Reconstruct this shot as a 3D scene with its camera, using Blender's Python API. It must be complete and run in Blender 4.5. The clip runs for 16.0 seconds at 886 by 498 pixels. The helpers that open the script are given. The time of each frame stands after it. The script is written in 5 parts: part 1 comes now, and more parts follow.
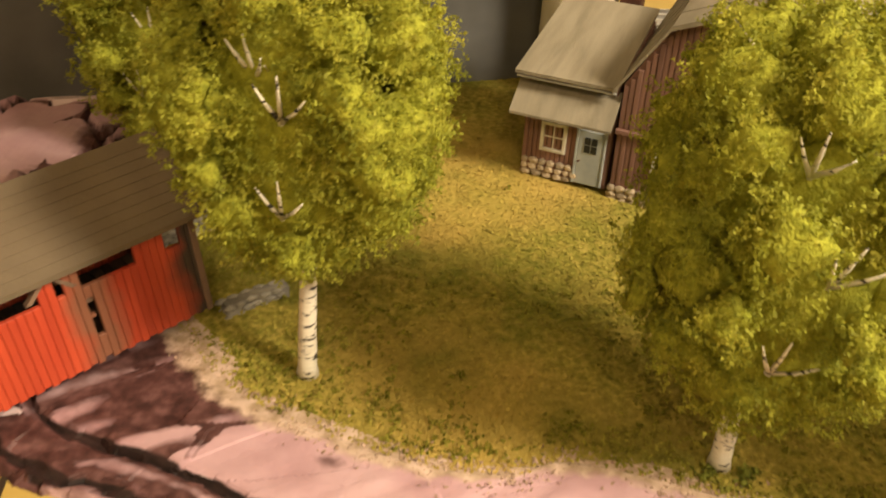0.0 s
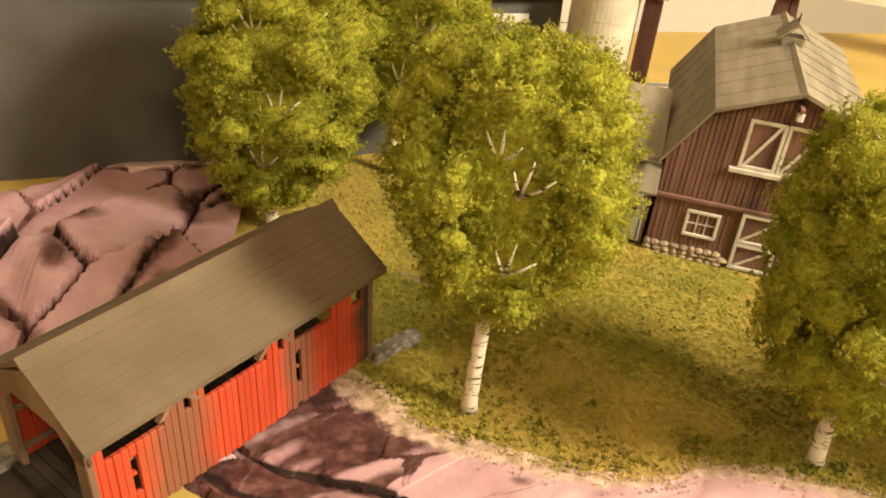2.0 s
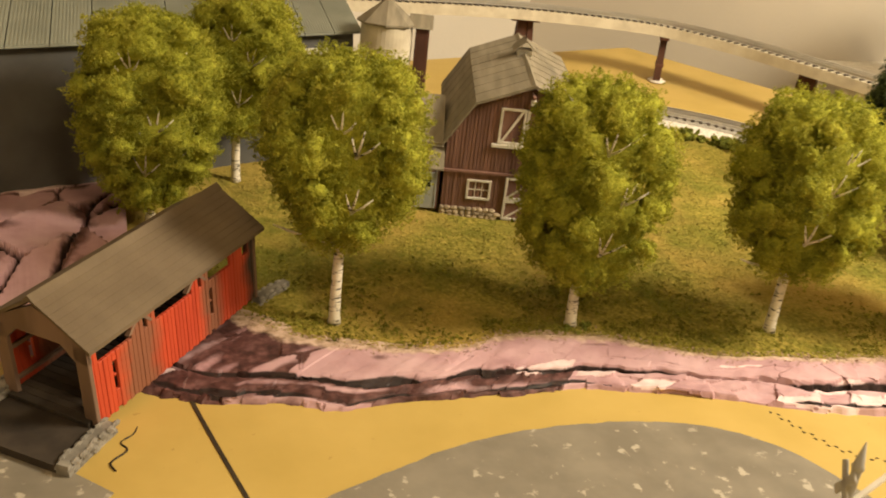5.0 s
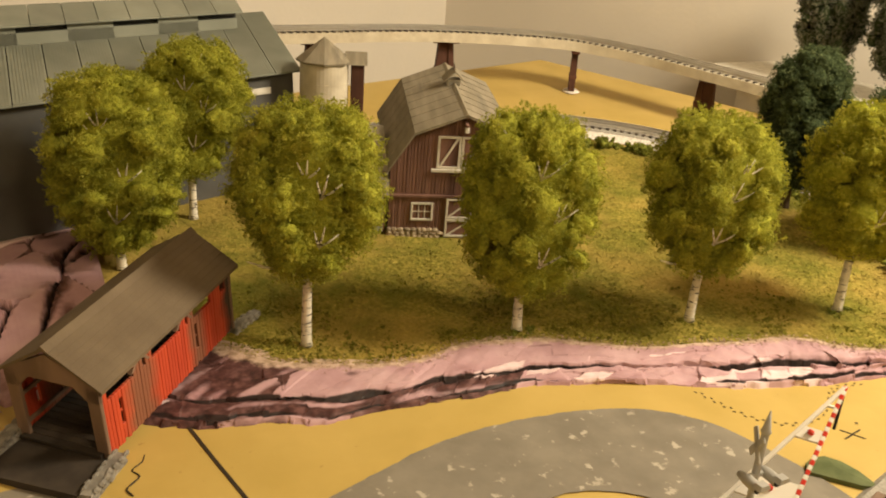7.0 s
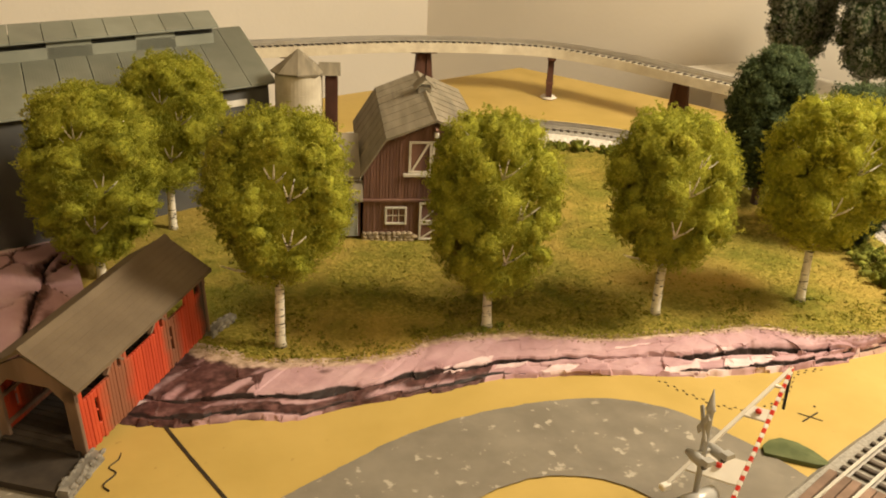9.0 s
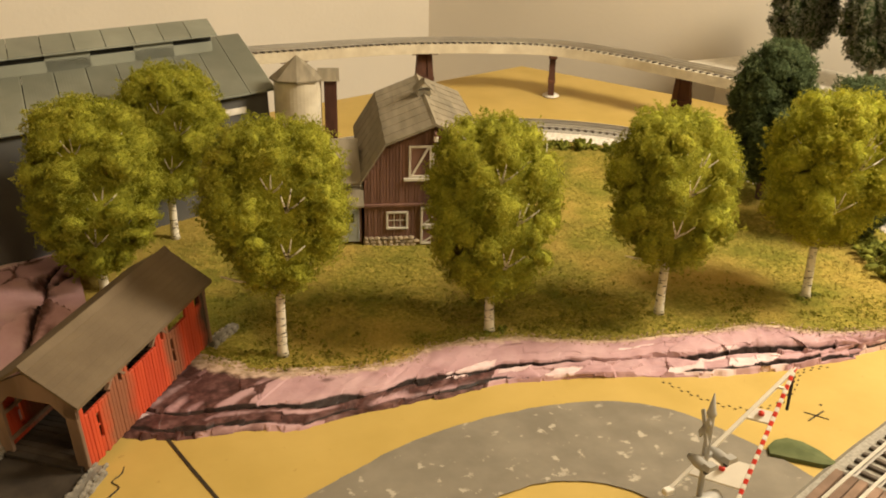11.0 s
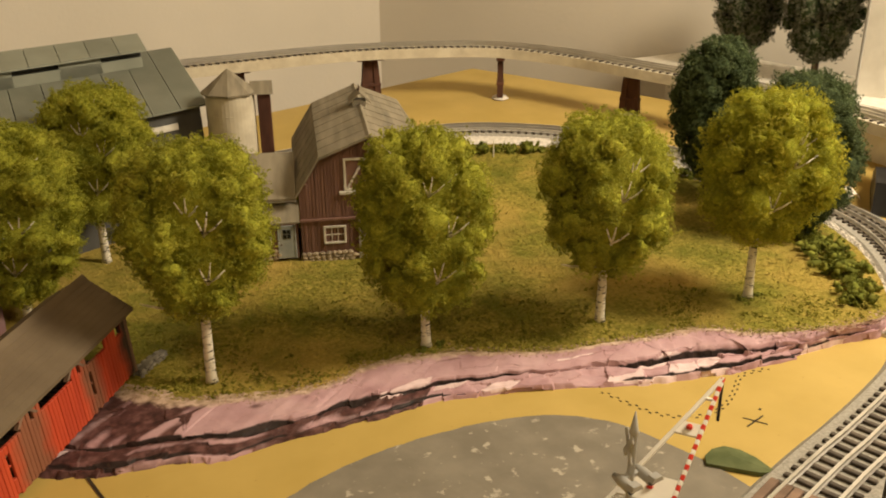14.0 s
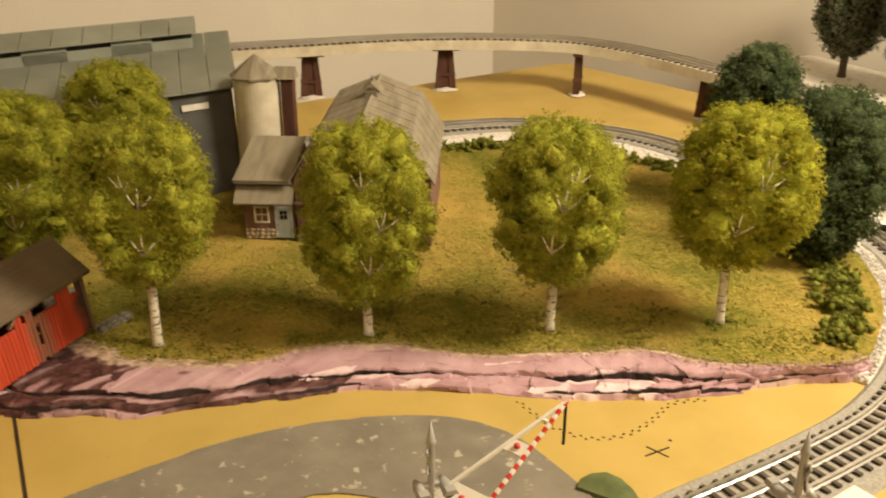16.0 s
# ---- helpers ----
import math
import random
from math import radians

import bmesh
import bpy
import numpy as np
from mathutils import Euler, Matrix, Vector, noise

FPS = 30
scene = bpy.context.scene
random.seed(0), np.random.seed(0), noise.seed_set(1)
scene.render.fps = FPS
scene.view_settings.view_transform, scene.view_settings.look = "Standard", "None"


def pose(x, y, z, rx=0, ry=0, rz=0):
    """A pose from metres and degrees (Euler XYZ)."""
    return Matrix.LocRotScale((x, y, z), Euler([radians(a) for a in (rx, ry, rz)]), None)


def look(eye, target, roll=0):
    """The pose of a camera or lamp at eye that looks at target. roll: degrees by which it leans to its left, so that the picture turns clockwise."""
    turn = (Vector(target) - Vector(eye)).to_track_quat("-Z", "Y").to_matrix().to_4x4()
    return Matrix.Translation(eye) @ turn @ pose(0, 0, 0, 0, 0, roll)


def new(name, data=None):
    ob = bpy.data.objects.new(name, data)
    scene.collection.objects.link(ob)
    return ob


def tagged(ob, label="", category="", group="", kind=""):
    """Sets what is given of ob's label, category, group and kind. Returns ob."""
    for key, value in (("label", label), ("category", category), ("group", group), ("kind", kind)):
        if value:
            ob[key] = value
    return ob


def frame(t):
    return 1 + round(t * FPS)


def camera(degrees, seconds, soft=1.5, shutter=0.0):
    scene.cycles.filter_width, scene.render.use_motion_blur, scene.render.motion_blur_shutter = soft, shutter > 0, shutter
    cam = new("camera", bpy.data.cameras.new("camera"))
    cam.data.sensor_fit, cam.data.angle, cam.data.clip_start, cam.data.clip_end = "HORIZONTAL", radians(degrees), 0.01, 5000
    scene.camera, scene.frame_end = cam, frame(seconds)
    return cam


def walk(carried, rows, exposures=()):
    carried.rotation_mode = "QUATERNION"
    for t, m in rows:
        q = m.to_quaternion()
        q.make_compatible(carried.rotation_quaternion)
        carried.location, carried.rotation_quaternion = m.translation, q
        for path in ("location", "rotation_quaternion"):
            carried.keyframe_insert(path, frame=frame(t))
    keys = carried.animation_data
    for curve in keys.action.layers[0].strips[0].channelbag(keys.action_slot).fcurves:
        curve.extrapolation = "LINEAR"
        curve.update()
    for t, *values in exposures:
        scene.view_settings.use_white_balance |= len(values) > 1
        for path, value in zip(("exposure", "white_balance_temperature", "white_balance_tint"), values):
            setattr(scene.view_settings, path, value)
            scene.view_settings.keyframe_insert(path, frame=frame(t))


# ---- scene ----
cam = camera(54.0, 16.0, soft=1.9, shutter=0.5)
PATH = [
    (0, (0.006, -0.01, 0.263), (-0.029, 1.696, -0.781), 3.5),
    (0.5, (-0.008, -0.046, 0.269), (-0.044, 1.672, -0.755), 4.3),
    (1, (-0.06, -0.057, 0.287), (0.02, 1.682, -0.697), 5.3),
    (1.5, (-0.12, -0.068, 0.279), (0.163, 1.671, -0.667), 8.0),
    (2, (-0.145, -0.061, 0.287), (0.177, 1.685, -0.635), 7.7),
    (2.5, (-0.144, -0.076, 0.283), (0.193, 1.672, -0.629), 7.2),
    (3, (-0.142, -0.108, 0.276), (0.206, 1.641, -0.629), 7.5),
    (3.5, (-0.177, -0.156, 0.303), (0.185, 1.602, -0.58), 6.7),
    (4, (-0.182, -0.187, 0.316), (0.363, 1.538, -0.537), 4.8),
    (4.5, (-0.219, -0.202, 0.309), (0.548, 1.449, -0.518), 7.9),
    (4.7, (-0.219, -0.22, 0.307), (0.535, 1.454, -0.484), 6.7),
    (6.8, (-0.267, -0.278, 0.347), (0.653, 1.328, -0.411), 4.5),
    (7, (-0.27, -0.285, 0.348), (0.657, 1.318, -0.409), 4.2),
    (7.5, (-0.269, -0.298, 0.349), (0.663, 1.306, -0.401), 3.8),
    (8, (-0.267, -0.31, 0.35), (0.665, 1.298, -0.389), 3.5),
    (8.5, (-0.266, -0.313, 0.349), (0.669, 1.296, -0.382), 3.2),
    (9, (-0.26, -0.318, 0.348), (0.674, 1.292, -0.382), 2.7),
    (9.2, (-0.259, -0.322, 0.346), (0.666, 1.295, -0.382), 2.5),
    (11.3, (-0.248, -0.318, 0.355), (0.67, 1.299, -0.381), 0.9),
    (11.5, (-0.246, -0.319, 0.356), (0.68, 1.296, -0.375), 0.8),
    (12, (-0.241, -0.321, 0.357), (0.687, 1.293, -0.373), 0.1),
    (12.5, (-0.232, -0.322, 0.357), (0.7, 1.29, -0.373), -0.3),
    (13, (-0.225, -0.319, 0.358), (0.712, 1.29, -0.371), -0.5),
    (13.5, (-0.213, -0.321, 0.359), (0.737, 1.278, -0.377), -0.5),
    (14, (-0.209, -0.319, 0.359), (0.751, 1.273, -0.378), -0.5),
    (14.5, (-0.178, -0.319, 0.362), (0.793, 1.265, -0.379), -0.8),
    (15, (-0.114, -0.345, 0.356), (0.835, 1.251, -0.388), 0.9),
    (15.5, (-0.054, -0.392, 0.358), (0.689, 1.301, -0.405), 1.6),
    (16, (-0.035, -0.405, 0.37), (0.554, 1.346, -0.397), 0.1),
]
walk(cam, [(t, look(eye, target, roll)) for t, eye, target, roll in PATH], exposures=[(0.0, 0.58), (1.5, 0.84), (3.5, 0.86), (4.5, 0.46), (7.0, 0.20), (9.0, 0.20), (12.0, 0.20), (12.7, -0.08), (14.0, -0.14), (15.0, -0.16), (15.5, -0.10), (16.0, 0.06)])


# ---- world and lamps ----
world = bpy.data.worlds.new("world")
scene.world = world
world.use_nodes = True
world.node_tree.nodes["Background"].inputs[0].default_value = (1.0, 0.71, 0.38, 1)
world.node_tree.nodes["Background"].inputs[1].default_value = 0.055


def area_lamp(eye, target, size, power, colour):
    d = bpy.data.lights.new("ceiling_lamp", "AREA")
    d.shape, d.size, d.energy, d.color = "DISK", size, power, colour
    ob = new("ceiling_lamp", d)
    ob.matrix_world = look(eye, target)
    return ob


WARM = (1.0, 0.845, 0.615)
# unseen key lamp, placed right and front to suit how the trees are lit
area_lamp((0.94, -0.20, 0.97), (0.46, 0.30, 0.0), 0.42, 26.0, WARM)
# fill lamp added in front to brighten the trees, not a room fitting
area_lamp((0.12, -0.95, 1.12), (0.15, 0.4, 0.0), 0.32, 5.0, (1.0, 0.73, 0.40))


# ---- materials ----
def ramp(nodes, links, fac, stops):
    r = nodes.new("ShaderNodeValToRGB")
    els = r.color_ramp.elements
    while len(els) < len(stops):
        els.new(0.5)
    for e, (p, c) in zip(els, stops):
        e.position, e.color = p, (*c, 1)
    links.new(fac, r.inputs[0])
    return r.outputs[0]


def surface(name, stops, scale, rough=0.8, metal=0.0, bump=0.3, fine=None, stretch=(1, 1, 1), patches=None, vary=0.0, island=0.0, patch_scale=8.0, detail=6.0, depth=0.0006, spec=0.3, through_light=0.0):
    """Noise-coloured surface: stops for the grain, patches for a second colour at a larger scale, vary and island for value changes piece by piece."""
    m = bpy.data.materials.new(name)
    m.use_nodes = True
    n, l = m.node_tree.nodes, m.node_tree.links
    p = n["Principled BSDF"]
    co = n.new("ShaderNodeTexCoord")
    mp = n.new("ShaderNodeMapping")
    mp.inputs["Scale"].default_value = stretch
    l.new(co.outputs["Object"], mp.inputs[0])
    nz = n.new("ShaderNodeTexNoise")
    nz.inputs["Scale"].default_value, nz.inputs["Detail"].default_value = scale, detail
    l.new(mp.outputs[0], nz.inputs["Vector"])
    col = ramp(n, l, nz.outputs["Fac"], stops)
    if patches:
        for colour, lo, hi, sc in patches:
            nb = n.new("ShaderNodeTexNoise")
            nb.inputs["Scale"].default_value, nb.inputs["Detail"].default_value = sc, 4.0
            nb.inputs["Roughness"].default_value = 0.6
            l.new(mp.outputs[0], nb.inputs["Vector"])
            mr = n.new("ShaderNodeMapRange")
            mr.inputs[1].default_value, mr.inputs[2].default_value = lo, hi
            l.new(nb.outputs["Fac"], mr.inputs[0])
            mx = n.new("ShaderNodeMix")
            mx.data_type = "RGBA"
            l.new(mr.outputs[0], mx.inputs[0])
            l.new(col, mx.inputs[6])
            mx.inputs[7].default_value = (*colour, 1)
            col = mx.outputs[2]
    for amount, node, out in ((vary, "ShaderNodeObjectInfo", "Random"), (island, "ShaderNodeNewGeometry", "Random Per Island")):
        if amount:
            src = n.new(node)
            mr = n.new("ShaderNodeMapRange")
            mr.inputs[3].default_value, mr.inputs[4].default_value = 1 - amount, 1 + amount
            l.new(src.outputs[out], mr.inputs[0])
            hs = n.new("ShaderNodeHueSaturation")
            l.new(mr.outputs[0], hs.inputs["Value"])
            l.new(col, hs.inputs["Color"])
            col = hs.outputs[0]
    l.new(col, p.inputs["Base Color"])
    p.inputs["Roughness"].default_value, p.inputs["Metallic"].default_value = rough, metal
    p.inputs["Specular IOR Level"].default_value = spec
    if through_light:
        tr = n.new("ShaderNodeBsdfTranslucent")
        l.new(col, tr.inputs[0])
        mix = n.new("ShaderNodeMixShader")
        mix.inputs[0].default_value = through_light
        l.new(p.outputs[0], mix.inputs[1])
        l.new(tr.outputs[0], mix.inputs[2])
        l.new(mix.outputs[0], n["Material Output"].inputs[0])
    if bump:
        nf = n.new("ShaderNodeTexNoise")
        nf.inputs["Scale"].default_value, nf.inputs["Detail"].default_value = fine or scale * 3, 8.0
        l.new(mp.outputs[0], nf.inputs["Vector"])
        b = n.new("ShaderNodeBump")
        b.inputs["Strength"].default_value, b.inputs["Distance"].default_value = bump, depth
        l.new(nf.outputs["Fac"], b.inputs["Height"])
        l.new(b.outputs[0], p.inputs["Normal"])
    return m


def two(a, b, lo=0.35, hi=0.65):
    return [(lo, a), (hi, b)]


M = {}
M["yellow"] = surface("mustard_paint", two((0.450, 0.318, 0.084), (0.515, 0.364, 0.106)), 14, 0.55, bump=0.15, fine=160, patches=[((0.395, 0.270, 0.066), 0.58, 0.8, 5), ((0.40, 0.27, 0.075), 0.68, 0.72, 130)])
M["wall"] = surface("room_wall_paint", two((0.70, 0.645, 0.55), (0.76, 0.70, 0.60)), 3, 0.7, bump=0.2, fine=120, depth=0.002)
M["floor"] = surface("carpet", two((0.10, 0.09, 0.08), (0.16, 0.14, 0.12)), 90, 0.95)
M["wood"] = surface("bare_wood", two((0.30, 0.20, 0.11), (0.40, 0.28, 0.16)), 30, 0.7, stretch=(1, 8, 1))
M["meadow"] = surface("meadow_turf", [(0.3, (0.185, 0.172, 0.026)), (0.5, (0.30, 0.255, 0.046)), (0.7, (0.43, 0.340, 0.078))], 260, 0.95, bump=0.5, fine=420, depth=0.0022, patches=[((0.165, 0.168, 0.024), 0.44, 0.68, 16), ((0.50, 0.345, 0.090), 0.44, 0.66, 6)], island=0.10, spec=0.1)
M["lip"] = surface("sandy_fuzz", two((0.30, 0.20, 0.13), (0.55, 0.38, 0.30)), 120, 0.95, bump=0.8, fine=500, depth=0.002)
M["road"] = surface("grey_road_paint", two((0.185, 0.162, 0.125), (0.24, 0.212, 0.165)), 30, 0.7, bump=0.25, fine=220, patches=[((0.42, 0.375, 0.30), 0.605, 0.66, 85), ((0.17, 0.148, 0.112), 0.50, 0.75, 14)])


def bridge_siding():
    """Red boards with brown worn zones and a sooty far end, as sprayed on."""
    m = surface("sprayed_red_siding", two((0.43, 0.052, 0.022), (0.55, 0.080, 0.032)), 60, 0.6, bump=0.4, fine=300, stretch=(1, 1, 0.2), vary=0.07)
    n, l = m.node_tree.nodes, m.node_tree.links
    p = n["Principled BSDF"]
    base = p.inputs["Base Color"].links[0].from_socket
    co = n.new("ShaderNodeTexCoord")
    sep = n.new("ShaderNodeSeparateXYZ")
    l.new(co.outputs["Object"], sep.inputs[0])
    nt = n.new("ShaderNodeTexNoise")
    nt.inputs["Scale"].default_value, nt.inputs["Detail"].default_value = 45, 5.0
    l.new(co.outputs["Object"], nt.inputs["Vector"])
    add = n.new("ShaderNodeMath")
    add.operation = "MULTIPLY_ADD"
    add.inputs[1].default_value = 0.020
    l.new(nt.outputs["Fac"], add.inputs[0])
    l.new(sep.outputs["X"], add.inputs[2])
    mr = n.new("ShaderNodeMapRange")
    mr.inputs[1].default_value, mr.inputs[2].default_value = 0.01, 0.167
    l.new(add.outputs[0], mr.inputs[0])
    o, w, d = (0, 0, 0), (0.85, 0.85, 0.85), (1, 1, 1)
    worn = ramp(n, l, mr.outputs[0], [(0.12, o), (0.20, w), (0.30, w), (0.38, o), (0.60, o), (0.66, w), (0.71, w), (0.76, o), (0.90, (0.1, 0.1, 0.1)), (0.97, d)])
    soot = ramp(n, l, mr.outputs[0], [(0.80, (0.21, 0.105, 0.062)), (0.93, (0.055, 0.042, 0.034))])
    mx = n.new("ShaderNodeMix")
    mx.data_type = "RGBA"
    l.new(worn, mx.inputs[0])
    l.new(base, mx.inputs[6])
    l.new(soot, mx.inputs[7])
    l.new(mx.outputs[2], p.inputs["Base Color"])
    return m


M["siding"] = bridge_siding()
M["greywood"] = surface("weathered_siding", two((0.17, 0.11, 0.075), (0.26, 0.17, 0.12)), 60, 0.8, bump=0.4, fine=300, stretch=(1, 1, 0.2), vary=0.2)
M["broof"] = surface("bridge_roofing", two((0.135, 0.100, 0.063), (0.175, 0.132, 0.084)), 25, 0.8, bump=0.35, fine=500, patches=[((0.098, 0.074, 0.049), 0.52, 0.75, 9)])
M["barnred"] = surface("barn_siding", two((0.190, 0.102, 0.078), (0.270, 0.148, 0.114)), 90, 0.8, bump=0.4, fine=400, stretch=(1, 1, 0.15), patches=[((0.125, 0.066, 0.053), 0.58, 0.7, 25)], vary=0.12)
M["barnroof"] = surface("barn_roofing", two((0.21, 0.18, 0.125), (0.29, 0.25, 0.18)), 40, 0.8, bump=0.4, fine=600, stretch=(3, 0.4, 1), patches=[((0.15, 0.13, 0.095), 0.55, 0.72, 16)])
M["trim"] = surface("white_trim", two((0.62, 0.58, 0.50), (0.76, 0.72, 0.63)), 90, 0.6, bump=0.2)
M["bluedoor"] = surface("grey_blue_door", two((0.30, 0.33, 0.33), (0.40, 0.42, 0.41)), 90, 0.6, bump=0.2)
M["pane"] = surface("window_glass", two((0.012, 0.013, 0.016), (0.022, 0.023, 0.027)), 20, 0.12, bump=0, spec=0.5)
M["fieldstone"] = surface("fieldstone", two((0.27, 0.205, 0.135), (0.45, 0.36, 0.25)), 150, 0.85, vary=0.3)
M["greystone"] = surface("grey_stone", two((0.18, 0.165, 0.14), (0.36, 0.33, 0.28)), 90, 0.85, bump=0.6, vary=0.2)
M["deck"] = surface("dark_planks", two((0.035, 0.027, 0.020), (0.068, 0.052, 0.038)), 60, 0.8, vary=0.3)
M["black"] = surface("dark_shed_wall_and_inside", two((0.036, 0.037, 0.037), (0.055, 0.056, 0.054)), 40, 0.5, bump=0.2)
M["shedwall"] = surface("dark_grey_shed_wall", two((0.082, 0.080, 0.076), (0.110, 0.108, 0.102)), 30, 0.38, bump=0.15, spec=0.4)
M["shedroof"] = surface("corrugated_sheet", two((0.19, 0.20, 0.16), (0.25, 0.26, 0.21)), 18, 0.55, bump=0.15, vary=0.10, patches=[((0.15, 0.155, 0.13), 0.55, 0.75, 9)])
M["silo"] = surface("silo_concrete", two((0.50, 0.44, 0.33), (0.62, 0.56, 0.43)), 50, 0.75, bump=0.4, patches=[((0.40, 0.34, 0.25), 0.58, 0.75, 22)])
M["brown"] = surface("brown_timber", two((0.055, 0.022, 0.014), (0.10, 0.042, 0.026)), 80, 0.7, stretch=(1, 1, 0.25), vary=0.2)
M["rail"] = surface("nickel_rail", two((0.72, 0.70, 0.66), (0.84, 0.82, 0.78)), 40, 0.30, metal=0.9, bump=0)
M["tie"] = surface("plastic_tie", two((0.060, 0.047, 0.036), (0.105, 0.083, 0.062)), 120, 0.7, vary=0.25)
M["roadbed"] = surface("grey_roadbed", two((0.26, 0.24, 0.205), (0.38, 0.355, 0.305)), 420, 0.9, bump=0.5, fine=900)
M["ballast"] = surface("pale_ballast", two((0.50, 0.46, 0.40), (0.68, 0.63, 0.56)), 200, 0.9, island=0.4)
M["birch"] = surface("birch_bark", [(0.385, (0.05, 0.042, 0.034)), (0.425, (0.72, 0.66, 0.54)), (0.8, (0.84, 0.78, 0.66))], 300, 0.7, bump=0.3, stretch=(0.5, 0.5, 2.0), detail=2.0)
M["leaf"] = surface("olive_foliage", [(0.3, (0.225, 0.245, 0.025)), (0.5, (0.355, 0.362, 0.039)), (0.7, (0.52, 0.49, 0.070))], 55, 0.7, bump=0, island=0.24, spec=0.35, through_light=0.44)
M["leafcore"] = surface("olive_foliage_core", [(0.3, (0.24, 0.25, 0.026)), (0.7, (0.42, 0.415, 0.050))], 300, 0.9, bump=1.0, fine=700, depth=0.002, spec=0.1)
M["leafgold"] = surface("golden_foliage", [(0.3, (0.235, 0.25, 0.019)), (0.5, (0.38, 0.375, 0.031)), (0.7, (0.55, 0.50, 0.055))], 55, 0.7, bump=0, island=0.24, spec=0.35, through_light=0.32)
M["leafgoldcore"] = surface("golden_foliage_core", [(0.3, (0.215, 0.228, 0.018)), (0.7, (0.37, 0.362, 0.034))], 300, 0.9, bump=1.0, fine=700, depth=0.002, spec=0.1)
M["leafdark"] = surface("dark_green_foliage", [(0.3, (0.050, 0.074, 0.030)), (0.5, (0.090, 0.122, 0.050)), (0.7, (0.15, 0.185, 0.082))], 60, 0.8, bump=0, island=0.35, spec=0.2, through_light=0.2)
# darker copy of the leaf green: shade inside the crown, put into the colour
M["leafshadecore"] = surface("shaded_green_core", [(0.3, (0.032, 0.048, 0.020)), (0.7, (0.075, 0.100, 0.042))], 300, 0.9, bump=1.0, fine=600, depth=0.003, spec=0.1)
M["bushleaf"] = surface("bush_foliage", [(0.3, (0.12, 0.14, 0.020)), (0.5, (0.20, 0.215, 0.033)), (0.7, (0.32, 0.31, 0.055))], 90, 0.85, bump=0, island=0.3, spec=0.2, through_light=0.25)
M["turf"] = surface("coarse_turf", [(0.3, (0.160, 0.160, 0.020)), (0.5, (0.245, 0.228, 0.033)), (0.7, (0.36, 0.315, 0.058))], 60, 0.95, bump=0, island=0.35, spec=0.1, through_light=0.15)
M["greytree"] = surface("grey_green_foliage", [(0.3, (0.10, 0.108, 0.070)), (0.5, (0.17, 0.175, 0.115)), (0.7, (0.26, 0.26, 0.175))], 60, 0.85, bump=0, island=0.25, spec=0.2)
M["bark"] = surface("brown_bark", two((0.09, 0.06, 0.04), (0.17, 0.12, 0.08)), 150, 0.9, stretch=(1, 1, 0.3))
M["ink"] = surface("marker_ink", two((0.022, 0.016, 0.010), (0.045, 0.032, 0.018)), 90, 0.6, bump=0)
M["silver"] = surface("silver_plastic", two((0.34, 0.33, 0.31), (0.46, 0.45, 0.42)), 60, 0.35, metal=0.2, bump=0.1)
M["whiteplastic"] = surface("white_plastic", two((0.70, 0.66, 0.58), (0.80, 0.76, 0.68)), 40, 0.4, bump=0)
M["redplastic"] = surface("red_plastic", two((0.50, 0.03, 0.02), (0.60, 0.05, 0.03)), 40, 0.35, bump=0)
M["blackplastic"] = surface("black_plastic", two((0.014, 0.014, 0.015), (0.026, 0.026, 0.028)), 60, 0.4, bump=0.1)
M["greenfelt"] = surface("green_ramp_paint", two((0.085, 0.105, 0.038), (0.125, 0.145, 0.058)), 90, 0.8)
M["cloth"] = surface("white_cloth", two((0.66, 0.60, 0.52), (0.78, 0.72, 0.64)), 60, 0.9, bump=0.4)


